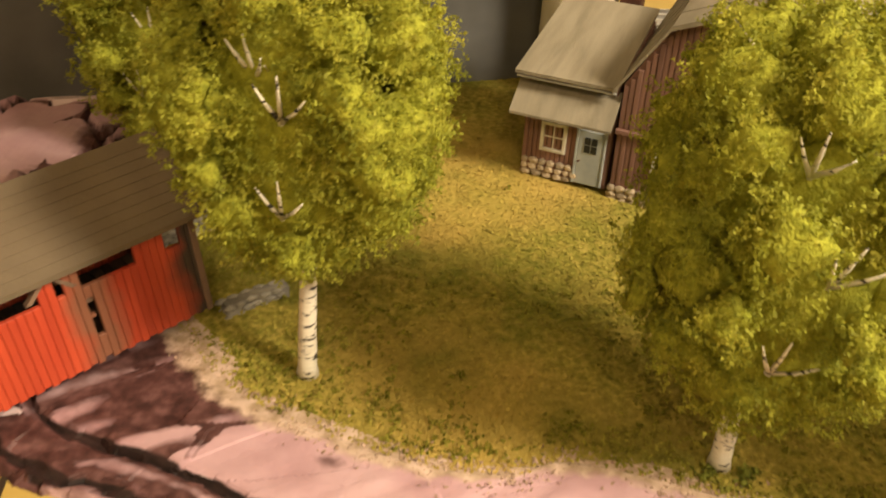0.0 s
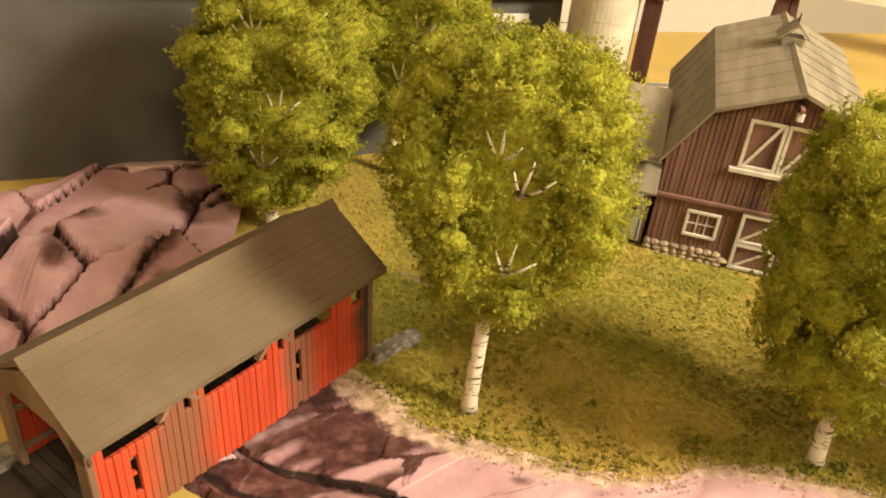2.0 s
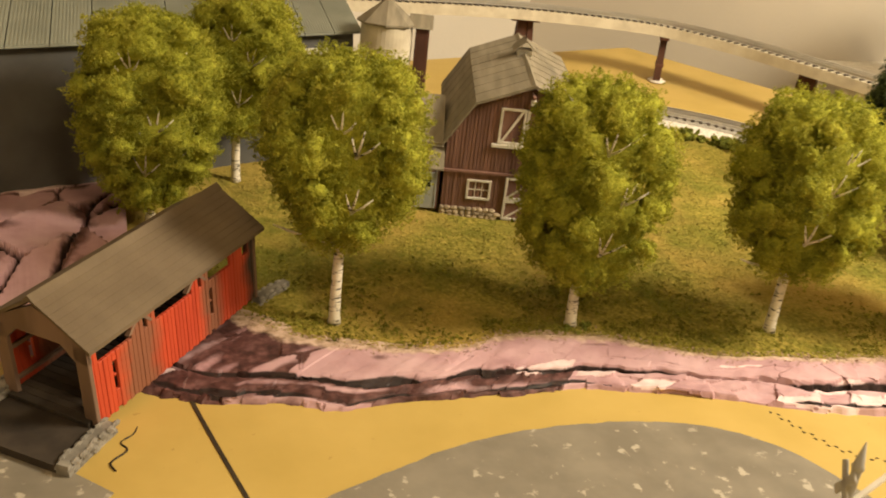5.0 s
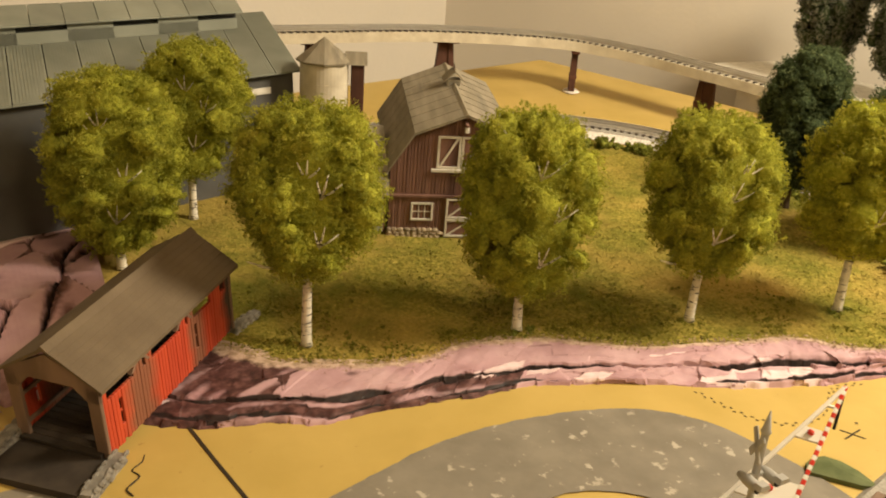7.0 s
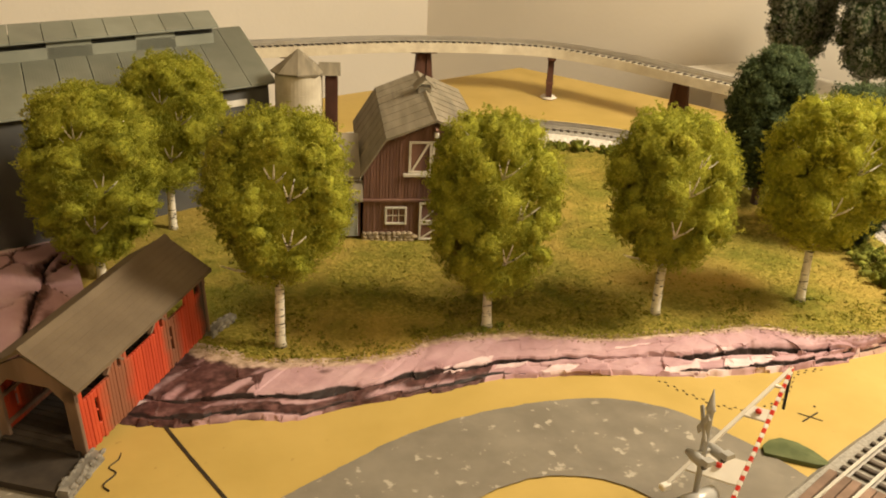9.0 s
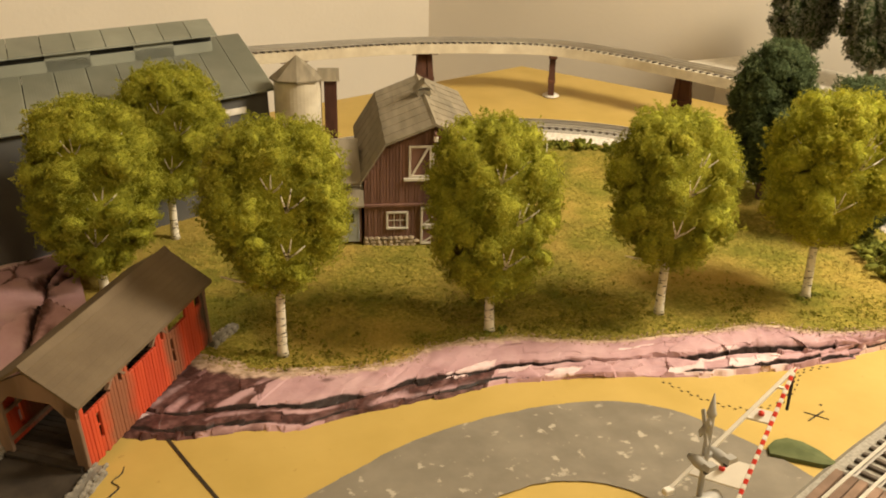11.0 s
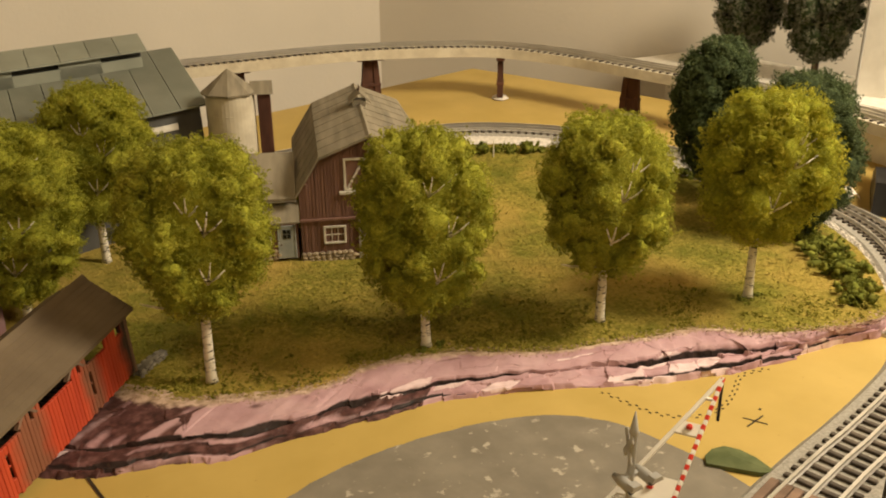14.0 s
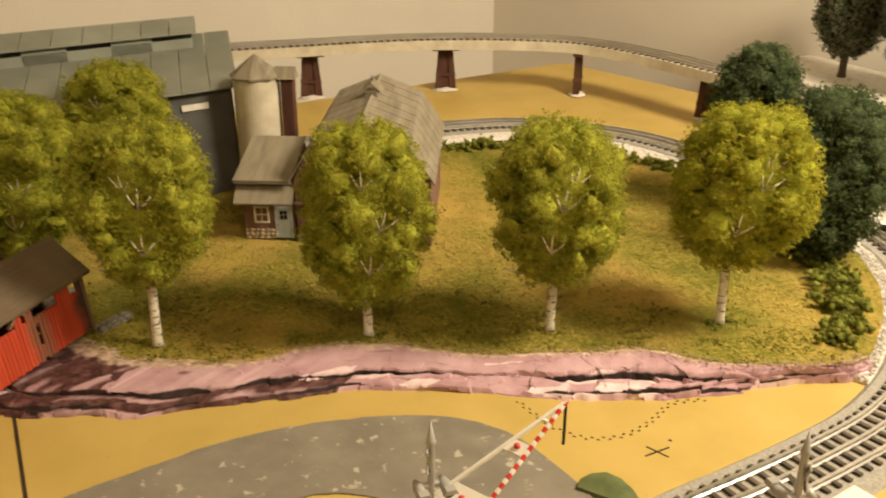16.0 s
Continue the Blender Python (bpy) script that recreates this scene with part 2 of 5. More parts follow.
def carved_foam():
    """Pink foam with a maroon wash, black-brown cracks, painted undercut shade and fresh cuts, laid out by the mesh's
    own stain layer.
    """
    m = surface("carved_pink_foam", [(0.30, (0.36, 0.205, 0.225)), (0.47, (0.45, 0.272, 0.295)), (0.68, (0.53, 0.345, 0.365))], 30, 0.6, bump=0.4, fine=110, depth=0.002)
    n, l = m.node_tree.nodes, m.node_tree.links
    p = n["Principled BSDF"]
    base = p.inputs["Base Color"].links[0].from_socket
    at = n.new("ShaderNodeAttribute")
    at.attribute_name = "stain_and_shade"
    sep = n.new("ShaderNodeSeparateColor")
    l.new(at.outputs["Color"], sep.inputs[0])
    co = n.new("ShaderNodeTexCoord")
    nzt = n.new("ShaderNodeTexNoise")
    nzt.inputs["Scale"].default_value, nzt.inputs["Detail"].default_value = 150, 5.0
    l.new(co.outputs["Object"], nzt.inputs["Vector"])
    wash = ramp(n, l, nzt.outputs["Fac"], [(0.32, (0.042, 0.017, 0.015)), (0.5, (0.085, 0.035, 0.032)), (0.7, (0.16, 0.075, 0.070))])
    pale = ramp(n, l, nzt.outputs["Fac"], two((0.66, 0.49, 0.50), (0.76, 0.58, 0.59)))
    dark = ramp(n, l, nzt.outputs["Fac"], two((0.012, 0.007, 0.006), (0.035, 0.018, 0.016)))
    sand = ramp(n, l, nzt.outputs["Fac"], two((0.34, 0.24, 0.15), (0.60, 0.44, 0.35)))
    col = base
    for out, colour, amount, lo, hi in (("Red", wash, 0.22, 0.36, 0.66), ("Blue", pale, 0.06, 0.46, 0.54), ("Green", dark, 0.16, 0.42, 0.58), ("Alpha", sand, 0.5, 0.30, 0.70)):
        add = n.new("ShaderNodeMath")
        add.operation = "MULTIPLY_ADD"
        sh = n.new("ShaderNodeMath")
        sh.operation = "SUBTRACT"
        sh.inputs[1].default_value = 0.5
        l.new(nzt.outputs["Fac"], sh.inputs[0])
        l.new(sh.outputs[0], add.inputs[0])
        add.inputs[1].default_value = amount * 2
        l.new(at.outputs["Alpha"] if out == "Alpha" else sep.outputs[out], add.inputs[2])
        mr = n.new("ShaderNodeMapRange")
        mr.inputs[1].default_value, mr.inputs[2].default_value = lo, hi
        l.new(add.outputs[0], mr.inputs[0])
        mx = n.new("ShaderNodeMix")
        mx.data_type = "RGBA"
        l.new(mr.outputs[0], mx.inputs[0])
        l.new(col, mx.inputs[6])
        l.new(colour, mx.inputs[7])
        col = mx.outputs[2]
    l.new(col, p.inputs["Base Color"])
    return m


M["carved"] = carved_foam()


# ---- mesh helpers ----
def thing(name, m, label, category, group="", kind=""):
    ob = new(name)
    ob.empty_display_size = 0.01
    ob.matrix_world = m
    return tagged(ob, label, category, group, kind)


def link_mesh(name, me, material, parent=None, label=""):
    ob = new(name, me)
    if material:
        me.materials.clear()
        me.materials.append(material)
    if parent:
        ob.parent = parent
    if label:
        tagged(ob, label)
    return ob


def part(name, bm, material, parent=None, label="", smooth=False):
    me = bpy.data.meshes.new(name)
    bm.normal_update()
    bm.to_mesh(me)
    bm.free()
    if smooth:
        me.polygons.foreach_set("use_smooth", [True] * len(me.polygons))
    return link_mesh(name, me, material, parent, label)


def raw(name, verts, faces, material, parent=None, label="", smooth=False):
    me = bpy.data.meshes.new(name)
    me.from_pydata([tuple(v) for v in verts], [], [tuple(f) for f in faces])
    if smooth:
        me.polygons.foreach_set("use_smooth", [True] * len(me.polygons))
    me.update()
    return link_mesh(name, me, material, parent, label)


def box(lo, hi, bevel=0.0, bm=None, m=None):
    """A box from corner to corner, with bevelled edges."""
    bm2 = bmesh.new()
    bmesh.ops.create_cube(bm2, size=1)
    for v in bm2.verts:
        v.co = Vector(tuple(lo[i] + (v.co[i] + 0.5) * (hi[i] - lo[i]) for i in range(3)))
    if bevel:
        bmesh.ops.bevel(bm2, geom=bm2.edges[:], offset=bevel, segments=1, affect="EDGES")
    if m is not None:
        bmesh.ops.transform(bm2, matrix=m, verts=bm2.verts)
    return merge(bm, bm2)


def merge(bm, bm2):
    if bm is None:
        return bm2
    table = {v: bm.verts.new(v.co) for v in bm2.verts}
    for f in bm2.faces:
        bm.faces.new([table[v] for v in f.verts])
    bm2.free()
    return bm


def prism(points, depth, axis=1, start=0.0, bm=None):
    """A polygon in the plane across axis, drawn out along it."""
    bm = bm or bmesh.new()
    def co(p, d):
        q = list(p)
        q.insert(axis, d)
        return q
    a = [bm.verts.new(co(p, start)) for p in points]
    b = [bm.verts.new(co(p, start + depth)) for p in points]
    bm.faces.new(a)
    bm.faces.new(b[::-1])
    for i in range(len(a)):
        j = (i + 1) % len(a)
        bm.faces.new((a[j], a[i], b[i], b[j]))
    bmesh.ops.recalc_face_normals(bm, faces=bm.faces[:])
    return bm


def tube(points, radii, sides=8, bm=None):
    """A round tapering rod through points."""
    bm = bm or bmesh.new()
    rings = []
    pts = [Vector(p) for p in points]
    for i, p in enumerate(pts):
        d = (pts[min(i + 1, len(pts) - 1)] - pts[max(i - 1, 0)]).normalized()
        side = d.orthogonal().normalized() if abs(d.z) < 0.95 else Vector((1, 0, 0))
        side = (side - d * side.dot(d)).normalized()
        up = d.cross(side)
        rings.append([bm.verts.new(p + radii[i] * (math.cos(a) * side + math.sin(a) * up)) for a in (2 * math.pi * k / sides for k in range(sides))])
    for a, b in zip(rings, rings[1:]):
        for k in range(sides):
            bm.faces.new((a[k], a[(k + 1) % sides], b[(k + 1) % sides], b[k]))
    bm.faces.new(rings[0][::-1])
    bm.faces.new(rings[-1])
    return bm


def spline(points, step):
    """Evenly spaced places along a smooth line through the points."""
    P = [np.array(p, float) for p in points]
    P = [2 * P[0] - P[1]] + P + [2 * P[-1] - P[-2]]
    out = []
    for a, b, c, d in zip(P, P[1:], P[2:], P[3:]):
        for k in range(40):
            t = k / 40
            out.append(0.5 * (2 * b + (c - a) * t + (2 * a - 5 * b + 4 * c - d) * t * t + (3 * b - a - 3 * c + d) * t ** 3))
    out.append(P[-2])
    out = np.array(out)
    s = np.concatenate([[0], np.cumsum(np.linalg.norm(np.diff(out, axis=0), axis=1))])
    at = np.linspace(0, s[-1], max(2, int(round(s[-1] / step)) + 1))
    return np.stack([np.interp(at, s, out[:, i]) for i in range(out.shape[1])], axis=1)


def deck_z(y):
    """The board is level in front and rises gently towards the back."""
    e = 0.03
    d = y - 0.2
    return 0.0375 * (d + math.sqrt(d * d + e * e))


def meadow_z(x, y):
    front = 0.0105 + 0.006 * min(1, max(0, (x - 0.12) / 0.25))
    back = deck_z(y) + 0.0015
    k = 0.006
    h = max(0.0, min(1.0, 0.5 + 0.5 * (back - front) / k))
    z = front * (1 - h) + back * h + k * h * (1 - h)
    return z + 0.0016 * noise.noise(Vector((x * 22, y * 22, 3))) + 0.0006 * noise.noise(Vector((x * 90, y * 90, 7)))


def nz(x, y, z=0.0):
    return noise.noise(Vector((x, y, z)))


def inside(pts, poly):
    """Which of the places lie within the polygon."""
    pts, q = np.asarray(pts, float), np.asarray(poly, float)
    hit = np.zeros(len(pts), bool)
    for (x1, y1), (x2, y2) in zip(q, np.roll(q, -1, axis=0)):
        if y1 != y2:
            hit ^= ((y1 > pts[:, 1]) != (y2 > pts[:, 1])) & (pts[:, 0] < (x2 - x1) * (pts[:, 1] - y1) / (y2 - y1) + x1)
    return hit


def flakes(rng, centres, normals, size, lift=0.0):
    """Small folded leaves at the places given, turned every way."""
    n = len(centres)
    a = rng.normal(size=(n, 3))
    b = np.cross(a, normals + 0.6 * rng.normal(size=(n, 3)))
    a = np.cross(b, normals + 0.9 * rng.normal(size=(n, 3)))
    a /= np.linalg.norm(a, axis=1)[:, None] + 1e-9
    b /= np.linalg.norm(b, axis=1)[:, None] + 1e-9
    s = size * rng.uniform(0.55, 1.35, size=(n, 1))
    c = centres + lift * normals
    v = np.stack([c - a * s - b * s * 0.6, c + a * s * 0.2 + b * s * 0.9, c + a * s], axis=1).reshape(-1, 3)
    i = np.arange(n)[:, None] * 3
    return v, np.concatenate([i, i + 1, i + 2], axis=1)


def ball(level):
    bm = bmesh.new()
    bmesh.ops.create_icosphere(bm, subdivisions=level, radius=1)
    v = np.array([p.co[:] for p in bm.verts])
    f = np.array([[p.index for p in q.verts] for q in bm.faces])
    bm.free()
    return v, f


BALL2 = ball(2)


def clump_cloud(rng, clumps, leaves, leaf, core=0.70, tuft=0.0034):
    """Ragged clumps (centre, radius): a lumpy core for each, covered in small tufts of leaves."""
    cv, cf, off = [], [], 0
    lv, lf, loff = [], [], 0
    for c, r in clumps:
        c = np.array(c)
        v = BALL2[0]
        squash = rng.uniform(0.72, 1.25, 3) * np.array([1, 1, 0.92])
        wav = rng.normal(size=(6, 3)) * np.array([2.2, 2.2, 3.5, 3.5, 5.5, 7.0])[:, None]
        ph = rng.uniform(0, 6.28, 6)
        amp = np.array([0.20, 0.20, 0.16, 0.16, 0.12, 0.10])
        cv.append(c + v * squash * (r * core * (1 + np.sin(v @ wav.T + ph) @ amp))[:, None])
        cf.append(BALL2[1] + off)
        off += len(v)
        n = int(leaves * (r / 0.016) ** 2)
        m = max(6, int(1.5 * (r / tuft) ** 2))
        d = rng.normal(size=(m, 3))
        d /= np.linalg.norm(d, axis=1)[:, None]
        far = np.where(rng.uniform(size=m) < 0.86, rng.uniform(0.62, 1.02, size=m), rng.uniform(1.02, 1.45, size=m))
        heart = c + d * squash * (r * (1 + np.sin(d @ wav.T + ph) @ amp) * far)[:, None]
        pick = rng.integers(0, m, n)
        away = rng.normal(size=(n, 3))
        away /= np.linalg.norm(away, axis=1)[:, None]
        place = heart[pick] + away * (min(tuft, r * 0.4) * rng.uniform(0.35, 1.0, n) ** 0.6)[:, None]
        a, b = flakes(rng, place, away + 0.7 * d[pick], leaf)
        lv.append(a)
        lf.append(b + loff)
        loff += len(a)
    return np.concatenate(cv), np.concatenate(cf), np.concatenate(lv), np.concatenate(lf)


def joined(name, v1, f1, m1, v2, f2, m2, parent, label=""):
    """One mesh of cores (m1) and leaves (m2)."""
    me = bpy.data.meshes.new(name)
    me.from_pydata(np.concatenate([v1, v2]).tolist(), [], f1.tolist() + (f2 + len(v1)).tolist())
    me.materials.append(m1)
    me.materials.append(m2)
    me.polygons.foreach_set("material_index", [0] * len(f1) + [1] * len(f2))
    me.polygons.foreach_set("use_smooth", [True] * len(f1) + [False] * len(f2))
    me.update()
    return link_mesh(name, me, None, parent, label)


# ---- setting: room and board ----
def room_walls():
    c = Vector((0.74, 1.53, 0))
    left, right = Vector((-0.97, -0.243, 0)), Vector((0.44, -0.898, 0))
    a, b = c + left * 2.6, c + right * 3.0
    d = a + right * 3.0
    corners = [c, a, d, b]
    mid = sum(corners, Vector()) / 4
    for i, name in enumerate(("wall_west", "wall_south", "wall_east", "wall_north")):
        p, q = corners[i], corners[(i + 1) % 4]
        t = (q - p).normalized()
        out = Vector((t.y, -t.x, 0))
        if out.dot(mid - p) > 0:
            out = -out
        e = 0.1
        ring = [p, q, q + out * e, p + out * e]
        bm = bmesh.new()
        lo = [bm.verts.new((v.x, v.y, -0.95)) for v in ring]
        hi = [bm.verts.new((v.x, v.y, 1.5)) for v in ring]
        bm.faces.new(lo)
        bm.faces.new(hi[::-1])
        for k in range(4):
            bm.faces.new((lo[k], lo[(k + 1) % 4], hi[(k + 1) % 4], hi[k]))
        bmesh.ops.recalc_face_normals(bm, faces=bm.faces[:])
        tagged(part(name, bm, M["wall"]), "plain warm white painted room wall", "wall", kind="structure")
    for name, z0, z1, mat, lab in (("floor", -1.0, -0.95, M["floor"], "dark carpeted floor of the room"), ("ceiling", 1.5, 1.55, M["wall"], "plain white ceiling of the room")):
        pts = [v + (v - mid).normalized() * 0.2 for v in corners]
        tagged(part(name, prism([(v.x, v.y) for v in pts], z1 - z0, axis=2, start=z0), mat), lab, name, kind="structure")


room_walls()

BOARD = [(-0.75, -0.25), (0.95, -0.25), (1.02, 0.10), (1.02, 0.45), (0.93, 0.70), (0.707, 1.085), (0.192, 0.952), (-0.75, 0.72)]


def sweep(line, section, zf, name, material, parent, label=""):
    """A section (offset, height) carried along a line."""
    n, m = len(line), len(section)
    v = []
    for i, p in enumerate(line):
        d = line[min(i + 1, n - 1)] - line[max(i - 1, 0)]
        d = d / np.linalg.norm(d)
        side = np.array([-d[1], d[0]])
        for o, h in section:
            q = p + side * o
            v.append((q[0], q[1], zf(p) + h))
    f = [(i * m + k, i * m + (k + 1) % m, (i + 1) * m + (k + 1) % m, (i + 1) * m + k) for i in range(n - 1) for k in range(m)]
    f += [tuple(range(m))[::-1], tuple((n - 1) * m + k for k in range(m))]
    return raw(name, v, f, material, parent, label)


def board():
    ys = [-0.25, 0.0, 0.1, 0.15, 0.18, 0.2, 0.22, 0.25, 0.3, 0.4, 0.6, 0.8, 1.085]
    bm = bmesh.new()
    top = []
    for y in ys:
        xs = []
        for (x1, y1), (x2, y2) in zip(BOARD, BOARD[1:] + BOARD[:1]):
            if min(y1, y2) - 1e-9 <= y <= max(y1, y2) + 1e-9 and abs(y1 - y2) > 1e-9:
                xs.append(x1 + (x2 - x1) * (y - y1) / (y2 - y1))
        lo, hi = (min(xs), max(xs)) if xs else (0.70, 0.71)
        top.append([(lo + (hi - lo) * k / 8, y, deck_z(y)) for k in range(9)])
    up = [[bm.verts.new(p) for p in row] for row in top]
    dn = [[bm.verts.new((p[0], p[1], -0.035)) for p in row] for row in top]
    for i in range(len(ys) - 1):
        for k in range(8):
            bm.faces.new((up[i][k], up[i][k + 1], up[i + 1][k + 1], up[i + 1][k]))
            bm.faces.new((dn[i][k + 1], dn[i][k], dn[i + 1][k], dn[i + 1][k + 1]))
        for k in (0, 8):
            bm.faces.new((up[i][k], dn[i][k], dn[i + 1][k], up[i + 1][k]))
    for i in (0, len(ys) - 1):
        for k in range(8):
            bm.faces.new((up[i][k], up[i][k + 1], dn[i][k + 1], dn[i][k]))
    bmesh.ops.recalc_face_normals(bm, faces=bm.faces[:])
    table = thing("layout_table", pose(0, 0, 0), "mustard yellow painted plywood layout table", "table")
    part("tabletop", bm, M["yellow"], table)
    for x, y in ((-0.6, -0.1), (0.85, -0.1), (0.8, 0.6), (-0.6, 0.6)):
        part("leg", box((x - 0.03, y - 0.03, -0.95), (x + 0.03, y + 0.03, -0.036), 0.003), M["wood"], table, "bare wooden leg")
    # the open joint between two sheets
    a, b = np.array((-0.167, 0.245)), np.array((-0.085, -0.24))
    line = [a + (b - a) * k / 24 for k in range(25)]
    sweep(line, [(-0.0012, -0.0006), (-0.0012, 0.0006), (0.0012, 0.0006), (0.0012, -0.0006)], lambda p: deck_z(p[1]), "joint", M["ink"], table, "dark open joint")


board()

EDGE = [(-0.140, 0.338), (-0.128, 0.316), (-0.112, 0.300), (-0.091, 0.277), (-0.064, 0.259), (-0.040, 0.250), (-0.005, 0.238), (0.031, 0.236), (0.056, 0.246), (0.098, 0.238), (0.134, 0.226), (0.159, 0.208), (0.196, 0.185), (0.240, 0.169), (0.285, 0.156), (0.314, 0.151), (0.340, 0.133), (0.365, 0.108), (0.423, 0.084), (0.470, 0.073), (0.496, 0.076)]
FOOT = [(-0.212, 0.290), (-0.205, 0.252), (-0.190, 0.232), (-0.165, 0.2245), (-0.133, 0.213), (-0.093, 0.198), (-0.053, 0.193), (-0.011, 0.190), (0.031, 0.185), (0.060, 0.183), (0.100, 0.178), (0.140, 0.164), (0.170, 0.150), (0.202, 0.138), (0.240, 0.118), (0.280, 0.102), (0.310, 0.093), (0.348, 0.086), (0.375, 0.083), (0.425, 0.080), (0.472, 0.070), (0.497, 0.072)]
MEADOW = EDGE + [(0.525, 0.098), (0.568, 0.137), (0.608, 0.185), (0.640, 0.245), (0.658, 0.305), (0.664, 0.380), (0.650, 0.455), (0.622, 0.530), (0.582, 0.600), (0.525, 0.655), (0.470, 0.690), (0.400, 0.708), (0.300, 0.712), (0.190, 0.705), (0.10, 0.66), (-0.22, 0.575), (-0.25, 0.52), (-0.235, 0.46), (-0.20, 0.415), (-0.165, 0.375)]


def meadow():
    from mathutils.geometry import delaunay_2d_cdt
    rng = np.random.default_rng(5)
    loop = [tuple(p) for p in spline(MEADOW + MEADOW[:1], 0.006)[:-1]]
    pts = list(loop)
    gx, gy = np.meshgrid(np.arange(-0.26, 0.68, 0.0085), np.arange(0.06, 0.72, 0.0085))
    q = np.stack([gx.ravel(), gy.ravel()], axis=1) + rng.uniform(-0.002, 0.002, size=(gx.size, 2))
    pts += [tuple(p) for p in q[inside(q, loop)]]
    n = len(loop)
    out = delaunay_2d_cdt([Vector(p) for p in pts], [(i, (i + 1) % n) for i in range(n)], [list(range(n))], 1, 1e-6)
    v = [(p.x, p.y, meadow_z(p.x, p.y)) for p in out[0]]
    tagged(raw("meadow", v, out[2], M["meadow"], smooth=True), "tan and olive green turf meadow sheet", "ground", kind="structure")
    # turf fibres
    q = rng.uniform((-0.26, 0.06), (0.68, 0.72), size=(230000, 2))
    q = q[inside(q, loop) & (rng.uniform(size=len(q)) < np.where(q[:, 1] < 0.42, 1.0, 0.5))]
    c = np.array([(x, y, meadow_z(x, y)) for x, y in q])
    c[:, 2] += rng.uniform(0.0, 0.0007, size=len(c))
    nrm = np.tile([0, 0, 3.0], (len(c), 1))
    fv, ff = flakes(rng, c, nrm, 0.0014)
    tagged(raw("grass", fv, ff, M["meadow"]), "short tan and green turf fibres on the meadow", "grass", kind="stuff")
    # coarse clumps of green along the front
    front = np.array(spline(EDGE, 0.002))
    k = rng.integers(0, len(front), 5200)
    q = front[k] + np.stack([rng.normal(0, 0.012, len(k)), 0.006 + abs(rng.normal(0, 0.055, len(k)))], axis=1)
    lush = np.array([nz(x * 15, y * 15, 31) + 0.7 * nz(x * 45, y * 45, 33) for x, y in q])
    q = q[inside(q, loop) & (lush + rng.normal(0, 0.12, len(q)) > 0.02)]
    cl = [((x, y, meadow_z(x, y) - 0.0004), rng.uniform(0.0012, 0.0028)) for x, y in q]
    a = clump_cloud(rng, cl, 1500, 0.00085, 0.4, 0.0012)
    tagged(joined("turf_clumps", a[0], a[1], M["turf"], a[2], a[3], M["turf"], None), "coarse green turf clumps scattered over the meadow", "turf", kind="stuff")


meadow()


def rock_bank(name, upper, lower, n, rows, height, shape, paint, label, zt):
    """A carved foam face from the upper line down to the lower. height(s, run): share of the full height; shape(s,
    run): how far the face stands out; paint(s, run): wash, crack with any painted shade, fresh cut and sandy lip, each
    about 0 to 1."""
    U, L = spline(upper, 0.001), spline(lower, 0.001)
    U = U[np.linspace(0, len(U) - 1, n).astype(int)]
    L = L[np.linspace(0, len(L) - 1, n).astype(int)]
    step = np.linalg.norm(np.diff(U, axis=0), axis=1).mean()
    v = []
    for i in range(n):
        run = i * step
        t = (L[i] - U[i]) / (np.linalg.norm(L[i] - U[i]) + 1e-9)
        top = zt(U[i][0], U[i][1])
        for k in range(rows):
            s = -0.12 + 1.16 * k / (rows - 1)
            p = U[i] * (1 - s) + L[i] * s
            d = shape(s, run)
            h = height(s, run)
            low = deck_z(p[1])
            v.append((p[0] + t[0] * d, p[1] + t[1] * d, low + (top - low) * h))
    f = [(i * rows + k, i * rows + k + 1, (i + 1) * rows + k + 1, (i + 1) * rows + k) for i in range(n - 1) for k in range(rows - 1)]
    ob = raw(name, v, f, M["carved"], None)
    layer = ob.data.attributes.new("stain_and_shade", "FLOAT_COLOR", "POINT")
    layer.data.foreach_set("color", [float(c) for i in range(n) for k in range(rows) for c in paint(-0.12 + 1.16 * k / (rows - 1), i * step)])
    return tagged(ob, label, "bank", kind="structure")


def notch(s, at, width):
    return math.exp(-((s - at) / width) ** 2)


def facets(u, v, seed):
    """Broken planes: the height of the plane at a place, its own random share and how near the next plane is."""
    best = []
    iu, iv = math.floor(u), math.floor(v)
    for a in (iu - 1, iu, iu + 1):
        for b in (iv - 1, iv, iv + 1):
            h = math.sin(a * 127.1 + b * 311.7 + seed * 74.7) * 43758.5453
            h -= math.floor(h)
            g = math.sin(a * 269.5 + b * 183.3 + seed * 31.1) * 24634.6345
            g -= math.floor(g)
            du, dv = u - (a + 0.1 + 0.8 * h), v - (b + 0.1 + 0.8 * g)
            best.append((du * du + dv * dv, h, g, du, dv))
    best.sort()
    d0, h, g, du, dv = best[0]
    return (g - 0.5) + 1.3 * (h - 0.5) * du + 1.3 * (((h * 7.3) % 1) - 0.5) * dv, (h * 13.7 + g * 5.1) % 1, math.sqrt(best[1][0]) - math.sqrt(d0)


